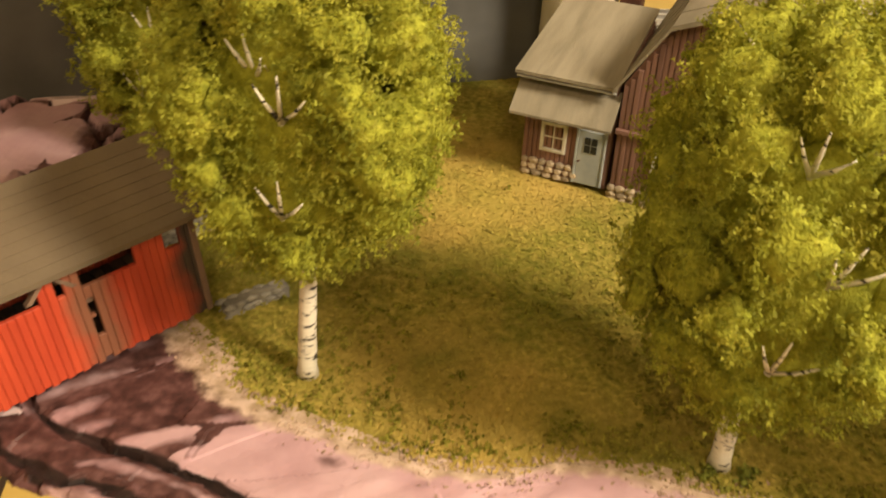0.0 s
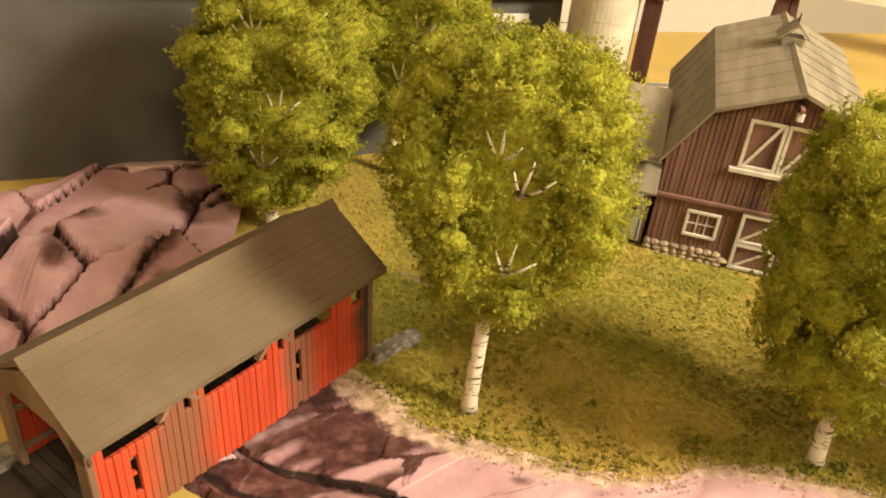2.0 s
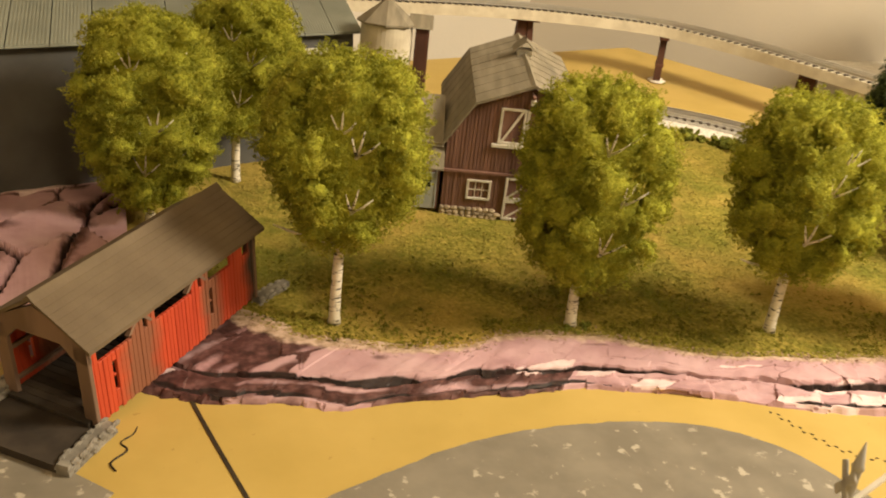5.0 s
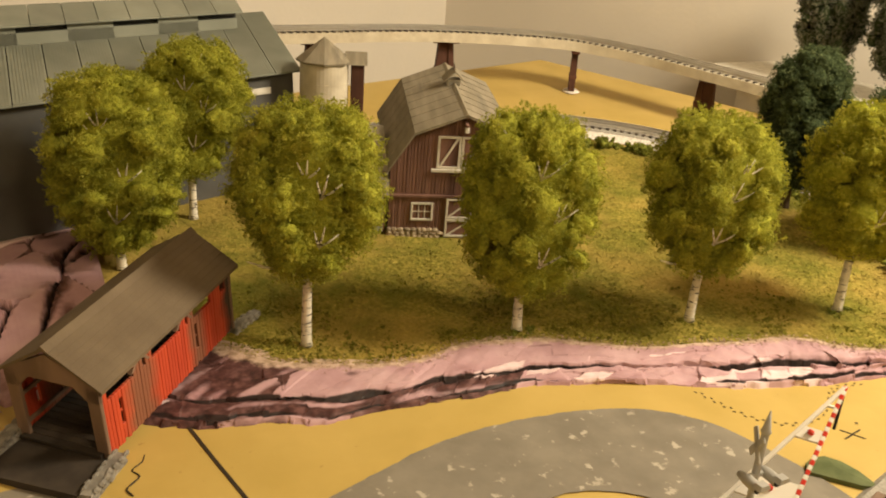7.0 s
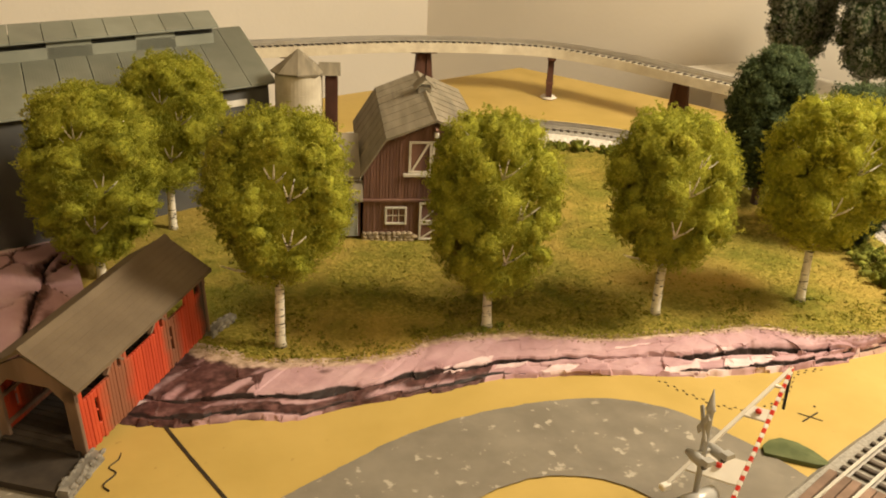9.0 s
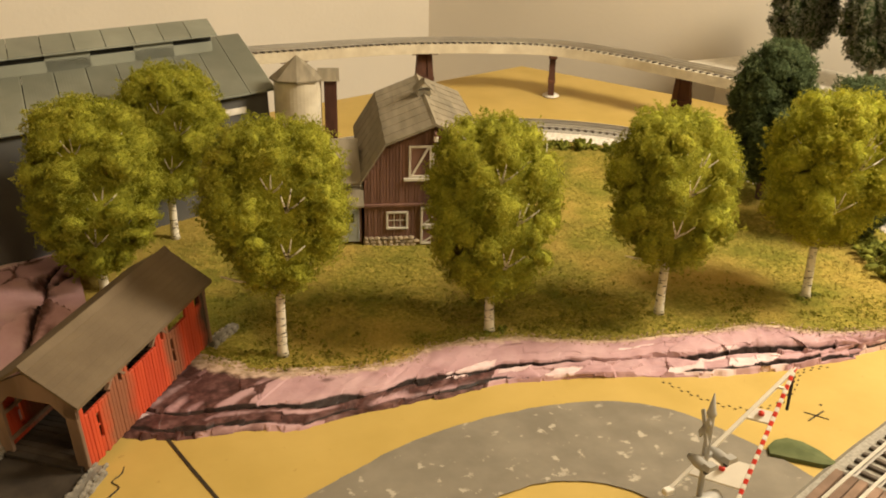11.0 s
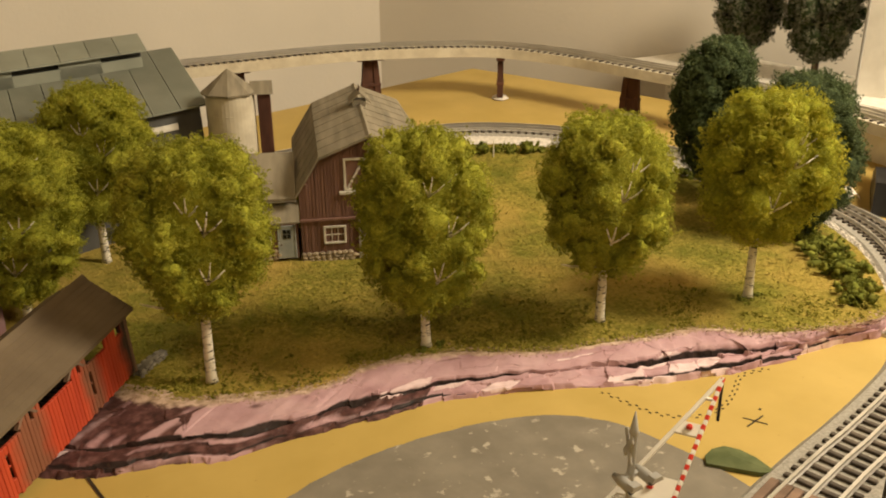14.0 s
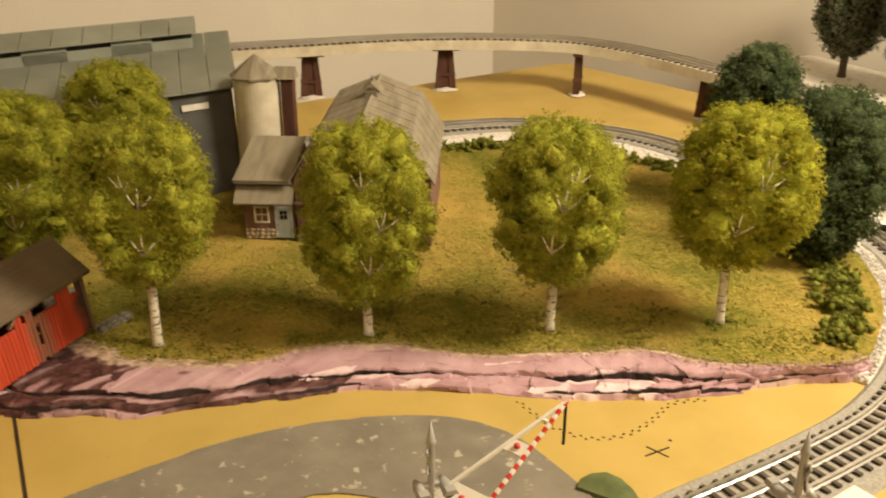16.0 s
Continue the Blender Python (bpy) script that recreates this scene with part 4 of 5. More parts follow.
def white_panel():
    """A tall white sheet with a turned-in edge that stands on the shelf behind the raised track."""
    t = thing("white_panel", pose(0, 0, 0), "tall glossy white plastic sheet standing behind the raised track", "panel")
    part("sheet", prism([(0.946, 0.440), (0.952, 0.442), (1.056, 0.159), (1.050, 0.157)], 0.40, axis=2, start=0.0982), M["whiteplastic"], t)
    part("edge", box((0.9448, 0.4395, 0.0982), (0.9530, 0.4440, 0.4990), 0.001), M["silver"], t, "thin grey edge strip")


white_panel()
for fx, fy, fh, fr, sd in ((0.990, 0.685, 0.21, 0.058, 131), (0.992, 0.545, 0.22, 0.066, 143)):
    tree("grey_green_tree", fx, fy, 0.0975, fh, fr, 0.0055, 0.040, sd, M["greytree"], M["leafshadecore"], M["bark"], "tall grey green model tree on the back shelf", "tree", "trees on the back shelf", tufts=10000, leaf_size=0.0013)


def bush(x, y, z, r, seed, leaf="bushleaf"):
    rng = np.random.default_rng(seed)
    cl = [((rng.normal(0, r * 0.55), rng.normal(0, r * 0.55), rng.uniform(0.15, 0.8) * r), r * rng.uniform(0.22, 0.42)) for _ in range(18)]
    a = clump_cloud(rng, cl, 2000, 0.0011)
    ob = joined("bush", a[0], a[1], M[leaf], a[2], a[3], M[leaf], None)
    ob.matrix_world = pose(x, y, z)
    return ob


RIGHT_BUSHES = [(0.486, 0.105, 0.014), (0.508, 0.122, 0.016), (0.528, 0.146, 0.017), (0.548, 0.172, 0.017), (0.566, 0.200, 0.016), (0.584, 0.232, 0.016), (0.604, 0.262, 0.016), (0.626, 0.298, 0.016)]
for i, (x, y, r) in enumerate(RIGHT_BUSHES):
    tagged(bush(x, y, meadow_z(x, y) - 0.002, r, 200 + i), "olive green bush beside the pale ballast", "bush", "bushes along the curve")
for i, (x, y) in enumerate(spline([(0.30, 0.690), (0.391, 0.680), (0.466, 0.655), (0.522, 0.628), (0.575, 0.575), (0.612, 0.515), (0.640, 0.470), (0.650, 0.41)], 0.021)):
    tagged(bush(x, y, deck_z(y) + 0.001, 0.0115 + 0.003 * math.sin(i * 2.1), 240 + i), "low green bush along the back of the meadow", "bush", "low hedge along the back track")
for i, (x, y) in enumerate(((0.112, 0.245), (0.127, 0.246), (0.405, 0.162), (0.424, 0.163))):
    tagged(bush(x, y, meadow_z(x, y) - 0.002, 0.0050, 280 + i), "small dark tuft at the foot of a birch", "tuft", "tufts at the birch feet")


# ---- covered bridge ----
def covered_bridge():
    L, W, H, R = 0.157, 0.0636, 0.0530, 0.073
    b = thing("covered_bridge", pose(-0.2177, 0.2054, 0.0074, 0, -6.4, 45.05), "red covered bridge with faded siding and brown roof", "bridge")
    # deck planks
    for i in range(30):
        x = -0.004 + i * 0.0054
        part("deck_plank", box((x, 0.002, -0.001), (x + 0.0050, W - 0.002, 0.0022), 0.0003), M["deck"], b)
    # side walls: vertical boards under an open band with posts
    gaps = ((0.008, 0.034), (0.044, 0.047), (0.054, 0.087), (0.096, 0.099), (0.105, 0.130), (0.142, 0.149))
    slots = (0.0185, 0.108)
    for side, y0 in ((0, 0.0), (1, W)):
        n = 46
        w = L / n
        for i in range(n):
            x0, x1 = i * w, (i + 1) * w - 0.00012
            xm = (x0 + x1) / 2
            top = H - 0.002
            for lo, hi in gaps:
                if lo < xm < hi:
                    top = H - 0.0150
            d = 0.0004 * ((i * 7) % 3 - 1)
            ya, yb = y0 - 0.0012 + d * 0.3, y0 + 0.0012
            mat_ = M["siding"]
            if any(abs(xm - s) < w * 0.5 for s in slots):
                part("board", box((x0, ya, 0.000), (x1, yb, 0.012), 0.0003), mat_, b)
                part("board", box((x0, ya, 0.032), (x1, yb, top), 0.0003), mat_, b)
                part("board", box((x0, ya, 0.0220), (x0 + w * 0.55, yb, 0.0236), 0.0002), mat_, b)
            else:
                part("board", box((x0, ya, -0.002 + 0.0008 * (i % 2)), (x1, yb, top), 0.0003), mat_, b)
        for x in (0.042, 0.094):
            for s in (-1, 1):
                bm = prism([(x, H - 0.004), (x + s * 0.008, H - 0.0125), (x + s * 0.0105, H - 0.0125), (x + s * 0.0025, H - 0.004)], 0.003, axis=1, start=y0 - 0.0015)
                part("brace", bm, M["greywood"], b)
        part("plate", box((0, y0 - 0.0018, H - 0.0035), (L, y0 + 0.0018, H), 0.0004), M["greywood"], b)
        for k in range(2):
            part("rail_beam", box((0.001, y0 + (0.0014 if side == 0 else -0.0034), 0.006 + 0.022 * k), (L - 0.001, y0 + (0.0034 if side == 0 else -0.0014), 0.009 + 0.022 * k), 0.0003), M["greywood"], b)
    # portals with clipped upper corners
    for x in (-0.001, L - 0.002):
        for ya, yb in ((-0.002, 0.007), (W - 0.007, W + 0.002)):
            part("portal_post", box((x, ya, -0.002), (x + 0.003, yb, H - 0.001), 0.0004), M["greywood"], b)
        g = prism([(-0.002, H - 0.012), (0.007, H - 0.012), (0.016, H - 0.003), (W - 0.016, H - 0.003), (W - 0.007, H - 0.012), (W + 0.002, H - 0.012), (W + 0.002, H), (W / 2, R - 0.003), (-0.002, H)], 0.003, axis=0, start=x)
        part("gable", g, M["greywood"], b)
    # roof slabs with overhang
    for s in (0, 1):
        ya, ym = (-0.0055, W / 2) if s == 0 else (W + 0.0055, W / 2)
        slope = (R - H) / (W / 2)
        ze = H - 0.0055 * slope
        bm = prism([(ya, ze), (ym, R), (ym, R + 0.0022), (ya, ze + 0.0022)], L + 0.009, axis=0, start=-0.002)
        part("roof_slab", bm, M["broof"], b)
        for k in range(9):
            f0 = k / 9
            q0, q1 = (ya + (ym - ya) * f0, ya + (ym - ya) * (f0 + 0.113))
            z0, z1 = ze + (R - ze) * f0 + 0.0022, ze + (R - ze) * (f0 + 0.113) + 0.0022
            bm = prism([(q0, z0), (q1, z1), (q1, z1 + 0.0001), (q0, z0 + 0.0004)], L + 0.0096, axis=0, start=-0.0023)
            part("shingle_course", bm, M["broof"], b)
    part("ridge_cap", prism([(W / 2 - 0.004, R + 0.0002), (W / 2, R + 0.0042), (W / 2 + 0.004, R + 0.0002)], L + 0.0102, axis=0, start=-0.0026), M["broof"], b)


covered_bridge()


def abutment(points, label, h):
    """A rough wing wall of mortared stones along a line."""
    rng = np.random.default_rng(int(abs(points[0][0]) * 1000))
    line = spline(points, 0.0062)
    t = thing("wing_wall", pose(0, 0, 0), label, "wing wall", "stone walls beside the bridge road")
    sweep(spline(points, 0.003), [(-0.0042, -0.001), (-0.0034, h * 0.8), (0.0034, h * 0.8), (0.0042, -0.001)], lambda p: deck_z(p[1]), "core", M["greystone"], t)
    for i, p in enumerate(line[:-1]):
        d = line[i + 1] - p
        ang = math.degrees(math.atan2(d[1], d[0]))
        for j in range(3):
            for s in (-1, 1):
                bm = bmesh.new()
                bmesh.ops.create_icosphere(bm, subdivisions=1, radius=1)
                for v in bm.verts:
                    v.co = Vector((v.co.x * 0.0034, v.co.y * 0.0018, v.co.z * 0.0017)) * rng.uniform(0.85, 1.2)
                o = part("stone", bm, M["greystone"], t)
                o.matrix_basis = pose(p[0] + rng.uniform(-0.001, 0.001), p[1], deck_z(p[1]) + 0.0015 + j * h * 0.3, 0, 0, ang) @ pose((j % 2) * 0.003, s * 0.0034, 0)


abutment([(-0.263, 0.258), (-0.277, 0.240), (-0.293, 0.220)], "rough grey stone wing wall beside the bridge road", 0.0095)
abutment([(-0.211, 0.204), (-0.222, 0.190), (-0.236, 0.170)], "rough grey stone wing wall at the bridge mouth", 0.0095)
abutment([(-0.104, 0.326), (-0.090, 0.338), (-0.078, 0.346)], "dark stone wing wall behind the bridge", 0.0100)
abutment([(-0.158, 0.376), (-0.140, 0.392), (-0.120, 0.405)], "dark stone wing wall behind the bridge", 0.0100)
bmr = prism([(-0.262, 0.250), (-0.289, 0.219), (-0.240, 0.174), (-0.217, 0.203)], 0.006, axis=2, start=0.0)
tagged(part("bridge_ramp", bmr, M["deck"]), "dark brown plank ramp at the bridge mouth", "ramp", kind="structure")


# ---- barn ----
def window(parent, x, z, w, h, y=0.0, cols=3, rows=2):
    """A framed window on a front wall whose face looks to -y."""
    win = part("window", box((x + 0.001, y - 0.0004, z + 0.001), (x + w - 0.001, y + 0.0010, z + h - 0.001)), M["pane"], parent, "dark glass")
    e = 0.0022
    for lo, hi in (((x - e, z - e), (x + w + e, z)), ((x - e, z + h), (x + w + e, z + h + e)), ((x - e, z), (x, z + h)), ((x + w, z), (x + w + e, z + h))):
        part("frame", box((lo[0], y - 0.0022, lo[1]), (hi[0], y + 0.0010, hi[1]), 0.0003), M["trim"], win, "white painted frame")
    for k in range(1, cols):
        q = x + w * k / cols
        part("muntin", box((q - 0.0004, y - 0.0012, z), (q + 0.0004, y, z + h)), M["trim"], win)
    for k in range(1, rows):
        q = z + h * k / rows
        part("muntin", box((x, y - 0.0012, q - 0.0004), (x + w, y, q + 0.0004)), M["trim"], win)
    return win


def cross_door(parent, name, x, z, w, h, y=0.0):
    d = part(name, box((x, y - 0.0012, z), (x + w, y + 0.001, z + h), 0.0003), M["barnred"], parent, "faded red plank door")
    t = 0.0024
    for lo, hi in (((x, z), (x + w, z + t)), ((x, z + h - t), (x + w, z + h)), ((x, z + t), (x + t, z + h - t)), ((x + w - t, z + t), (x + w, z + h - t))):
        part("door_trim", box((lo[0], y - 0.0026, lo[1]), (hi[0], y - 0.0010, hi[1]), 0.0003), M["trim"], d, "white trim")
    part("door_trim", prism([(x + t, z + t), (x + 2 * t, z + t), (x + w - t, z + h - t), (x + w - 2 * t, z + h - t)], 0.0012, axis=1, start=y - 0.0024), M["trim"], d, "white diagonal brace")


def barn():
    W, D, H, R = 0.142, 0.172, 0.0745, 0.132
    b = thing("barn", pose(0.094, 0.461, 0.0195, 4.3, 0, -21.5), "weathered red gambrel barn with stone footing", "barn")
    KX, KZ = 0.0215, 0.112
    def roof_z(x):
        u = min(x, W - x)
        return H + (KZ - H) * u / KX if u < KX else KZ + (R - KZ) * (u - KX) / (W / 2 - KX)
    for y, nm in ((0.0, "front"), (D - 0.002, "back")):
        pts = [(0, 0), (W, 0), (W, H), (W - KX, KZ), (W / 2, R), (KX, KZ), (0, H)]
        part("wall", prism(pts, 0.002, axis=1, start=y), M["barnred"], b)
    for x in (0.0, W - 0.002):
        part("wall", box((x, 0.002, 0), (x + 0.002, D - 0.002, H)), M["barnred"], b)
    n = 44
    for i in range(n):
        x0 = i * W / n
        z1 = min(roof_z(x0), roof_z(x0 + W / n)) - 0.001
        part("board", box((x0 + 0.0002, -0.0008 - 0.0003 * (i % 3), 0.046), (x0 + W / n - 0.0003, 0.0002, z1), 0.0002), M["barnred"], b)
        part("board", box((x0 + 0.0002, -0.0006 - 0.0003 * (i % 2), 0.002), (x0 + W / n - 0.0003, 0.0002, 0.0448), 0.0002), M["barnred"], b)
    part("band", box((-0.001, -0.0028, 0.0445), (W + 0.001, 0.0, 0.0475), 0.0004), M["barnred"], b, "dark ledge board")
    # stone footing
    rng = np.random.default_rng(4)
    x = 0.0
    for row in range(3):
        x = -0.001
        while x < W * 0.36:
            w = rng.uniform(0.004, 0.0075)
            bm = bmesh.new()
            bmesh.ops.create_icosphere(bm, subdivisions=2, radius=1)
            for v in bm.verts:
                v.co *= 1 + 0.25 * noise.noise(v.co * 1.7 + Vector((x * 300, row, 0)))
                v.co = Vector((v.co.x * w * 0.58, v.co.y * 0.0022, v.co.z * 0.0024))
            o = part("stone", bm, M["fieldstone"], b)
            o.matrix_basis = pose(x + w / 2, -0.0012, 0.0012 + row * 0.0036)
            x += w
    window(b, 0.0245, 0.021, 0.0185, 0.0155)
    window(b, W - 0.043, 0.021, 0.0185, 0.0155)
    cross_door(b, "barn_door", 0.058, 0.001, 0.028, 0.020)
    cross_door(b, "barn_door", 0.058, 0.0215, 0.028, 0.0225)
    cross_door(b, "loft_door", 0.045, 0.076, 0.0235, 0.034)
    cross_door(b, "loft_door", 0.069, 0.076, 0.0235, 0.034)
    part("loft_sill", box((0.040, -0.004, 0.0725), (0.097, 0.0, 0.0758), 0.0004), M["trim"], b, "white sill")
    # roof: four slabs with an overhang
    prof = [(-0.0045, H - 0.004), (KX, KZ), (W / 2, R), (W - KX, KZ), (W + 0.0045, H - 0.004)]
    for (xa, za), (xb, zb) in zip(prof, prof[1:]):
        part("roof_slab", prism([(xa, za), (xb, zb), (xb, zb + 0.0022), (xa, za + 0.0022)], D + 0.018, axis=1, start=-0.009), M["barnroof"], b)
    for k in range(8):
        y0 = -0.009 + k * (D + 0.018) / 8
        for (xa, za), (xb, zb) in zip(prof, prof[1:]):
            part("roof_seam", prism([(xa, za + 0.0022), (xb, zb + 0.0022), (xb, zb + 0.0028), (xa, za + 0.0028)], 0.0007, axis=1, start=y0), M["barnroof"], b)
    part("ridge_cap", prism([(W / 2 - 0.003, R + 0.0012), (W / 2, R + 0.0036), (W / 2 + 0.003, R + 0.0012)], D + 0.019, axis=1, start=-0.0095), M["barnroof"], b)
    # hay hood and hoist
    part("hoist_beam", box((W / 2 - 0.0015, -0.014, R - 0.009), (W / 2 + 0.0015, 0.0, R - 0.006), 0.0004), M["barnred"], b)
    part("pulley", box((W / 2 - 0.0022, -0.013, R - 0.015), (W / 2 + 0.0022, -0.010, R - 0.009), 0.0008), M["trim"], b, "white pulley block")
    # cupola
    y0 = 0.098
    c = part("cupola", box((W / 2 - 0.0070, y0, R - 0.004), (W / 2 + 0.0070, y0 + 0.013, R + 0.006), 0.0005), M["trim"], b, "small white louvred roof vent")
    for k in range(3):
        part("louvre", box((W / 2 - 0.0055, y0 - 0.0010, R - 0.0005 + 0.0022 * k), (W / 2 + 0.0055, y0 + 0.0002, R + 0.0004 + 0.0022 * k), 0.0001), M["silver"], c)
    for q in (-1, 1):
        part("cupola_cap", prism([(W / 2, R + 0.0150), (W / 2 + q * 0.0115, R + 0.0042), (W / 2 + q * 0.0115, R + 0.0055), (W / 2, R + 0.0165)], 0.022, axis=1, start=y0 - 0.0045), M["barnroof"], c, "grey gabled cap")
    part("finial", tube([(W / 2, y0 + 0.0065, R + 0.0155), (W / 2, y0 + 0.0065, R + 0.0225)], [0.0009, 0.0004], 6), M["brown"], c)


barn()


def barn_annex():
    W, D, H = 0.054, 0.078, 0.067
    a = thing("barn_annex", pose(0.0415, 0.4827, 0.0240, 2.0, 0, -21.5), "low barn annex with porch roof, window and pale door", "annex")
    part("wall", box((0, 0, 0), (W, 0.002, H)), M["barnred"], a)
    for x in (0.0, W - 0.002):
        part("wall", prism([(0.002, 0), (D - 0.002, 0), (D - 0.002, H + 0.014), (0.002, H)], 0.002, axis=0, start=x), M["barnred"], a)
    part("wall", box((0.0, D - 0.002, 0), (W, D, H + 0.014)), M["barnred"], a)
    n = 18
    for i in range(n):
        part("board", box((i * W / n + 0.0002, -0.0009 - 0.0002 * (i % 2), 0.002), ((i + 1) * W / n - 0.0003, 0.0002, H), 0.0002), M["barnred"], a)
    rng = np.random.default_rng(9)
    for row in range(3):
        x = 0.0
        while x < 0.032:
            w = rng.uniform(0.004, 0.007)
            bm = bmesh.new()
            bmesh.ops.create_icosphere(bm, subdivisions=1, radius=1)
            for v in bm.verts:
                v.co = Vector((v.co.x * w * 0.58, v.co.y * 0.002, v.co.z * 0.0025)) * rng.uniform(0.85, 1.15)
            part("stone", bm, M["fieldstone"], a).matrix_basis = pose(x + w / 2, -0.0012, 0.0012 + row * 0.0040, 0, rng.uniform(-8, 8), 0)
            x += w
    window(a, 0.0130, 0.0195, 0.0118, 0.0150, cols=2)
    d = part("door", box((0.0345, -0.0022, 0.001), (0.0500, 0.001, 0.0365), 0.0004), M["bluedoor"], a, "pale grey blue door")
    for k in range(4):
        x, z = 0.0385 + 0.0042 * (k % 2), 0.0225 + 0.0052 * (k // 2)
        part("pane", box((x, -0.0026, z), (x + 0.0035, -0.0018, z + 0.0045)), M["pane"], d)
    part("knob", tube([(0.0363, -0.0022, 0.0165), (0.0363, -0.0034, 0.0165)], [0.0005, 0.0006], 6), M["brown"], d)
    for lo, hi in ((0.0330, 0.0345), (0.0500, 0.0515)):
        part("door_frame", box((lo, -0.0026, 0.001), (hi, 0.001, 0.038), 0.0003), M["bluedoor"], a)
    # porch roof below the eaves, then the lean-to roof
    part("porch_roof", prism([(-0.018, 0.0445), (0.001, 0.0610), (0.001, 0.0626), (-0.018, 0.0461)], W + 0.007, axis=0, start=-0.005), M["barnroof"], a)
    part("roof_slab", prism([(-0.010, 0.0665), (0.082, 0.0860), (0.082, 0.0880), (-0.010, 0.0685)], W + 0.006, axis=0, start=-0.006), M["barnroof"], a)
    part("gutter", tube([(-0.005, -0.0085, 0.0648), (W, -0.0085, 0.0648)], [0.0009, 0.0009], 8), M["silver"], a, "thin grey gutter")
    part("corner_board", box((0, -0.0016, 0.0), (0.0022, 0.0, H), 0.0003), M["barnred"], a)


barn_annex()


def silo():
    x, y, z, r, h = 0.0785, 0.603, 0.030, 0.0262, 0.143
    s = thing("silo", pose(x, y, z, 0, 0, -21), "cream concrete silo with pointed shingled roof", "silo")
    rings = [(0, r), (h * 0.5, r), (h, r)]
    part("body", tube([(0, 0, q[0]) for q in rings], [q[1] for q in rings], 40), M["silo"], s)
    for k in range(1, 6):
        part("hoop", tube([(0, 0, k * h / 6), (0, 0, k * h / 6 + 0.0007)], [r + 0.00025, r + 0.00025], 40), M["silo"], s)
    part("roof", tube([(0, 0, h - 0.002), (0, 0, h), (0, 0, h + 0.024)], [r + 0.004, r + 0.0045, 0.0006], 8), M["barnroof"], s, "grey shingled cone")
    c = part("chute", box((r + 0.003, -0.008, 0), (r + 0.017, 0.008, h - 0.002), 0.0006), M["brown"], s, "dark brown boarded chute")
    part("chute_roof", prism([(-0.011, h - 0.003), (0.0, h + 0.010), (0.011, h - 0.003)], 0.024, axis=0, start=r - 0.004), M["barnroof"], c)


silo()


# ---- engine shed ----
def engine_shed():
    L, D, H, R = 0.62, 0.270, 0.122, 0.166
    s = thing("engine_shed", pose(0.056, 0.626, 0.037, 3.0, 0.8, 196.7), "long black engine shed with green grey corrugated roof", "shed")
    # local x runs along the near wall, local -y is inwards
    part("wall", box((0, -0.003, -0.02), (L, 0, H)), M["shedwall"], s)
    part("wall", box((0, -D, -0.02), (L, -D + 0.003, H)), M["black"], s)
    # closed gables in black, standing for the unlit inside of an open doorway
    for x in (0.0, L - 0.003):
        part("gable", prism([(-0.003, -0.02), (-D + 0.003, -0.02), (-D + 0.003, H), (-D / 2, R - 0.002), (-0.003, H)], 0.003, axis=0, start=x), M["black"], s)
    part("window", box((0.030, 0.0004, H - 0.024), (0.062, 0.0024, H - 0.017), 0.0003), M["trim"], s, "bright narrow window strip")
    slope = (R - H) / (D / 2)
    pitch = 0.034
    n = int((L + 0.016) / pitch)
    for side in (0, 1):
        ya, ym = (0.010, -D / 2) if side == 0 else (-D - 0.010, -D / 2)
        za = H - 0.010 * slope
        for i in range(n + 1):
            x0 = -0.008 + i * pitch
            part("roof_sheet", prism([(ya, za), (ym, R), (ym, R + 0.002), (ya, za + 0.002)], pitch - 0.0009, axis=0, start=x0), M["shedroof"], s)
            if side == 0:
                bm = bmesh.new()
                for q in range(11):
                    xq = x0 + 0.0015 + q * 0.0030
                    prism([(ya, za + 0.002), (ym, R + 0.002), (ym, R + 0.0026), (ya, za + 0.0026)], 0.0013, axis=0, start=xq, bm=bm)
                part("corrugation", bm, M["shedroof"], s)
    # raised ridge vent
    m0, m1 = 0.040, L - 0.03
    ym, w = -D / 2, 0.036
    zb = R - w * slope
    for yy in (ym + w, ym - w):
        for k in range(6):
            x0 = m0 + 0.050 + k * 0.098
            part("vent_post", box((x0, yy - 0.002, zb), (min(m1, x0 + 0.048), yy + 0.002, zb + 0.022)), M["shedroof"], s)
        part("vent_sill", box((m0, yy - 0.002, zb - 0.002), (m1, yy + 0.002, zb + 0.013)), M["shedroof"], s)
        # black strip added for the shade inside the vent slots
        part("vent_backing", box((m0, yy - 0.001 - (0.004 if yy > ym else -0.004), zb), (m1, yy + 0.001 - (0.004 if yy > ym else -0.004), zb + 0.022)), M["black"], s, "black sheet for the shade inside the vents")
    for side in (1, -1):
        ya = ym + side * (w + 0.009)
        za = zb + 0.022 - 0.009 * slope
        for i in range(int((m1 - m0) / pitch) + 1):
            part("vent_sheet", prism([(ya, za), (ym, zb + 0.022 + w * slope), (ym, zb + 0.024 + w * slope), (ya, za + 0.002)], pitch - 0.0008, axis=0, start=m0 - 0.006 + i * pitch), M["shedroof"], s)
    # the gable ends stand askew to the long wall
    done = set()
    for o in s.children_recursive:
        if o.data.name not in done:
            done.add(o.data.name)
            for v in o.data.vertices:
                v.co.x += 0.36 * v.co.y


engine_shed()


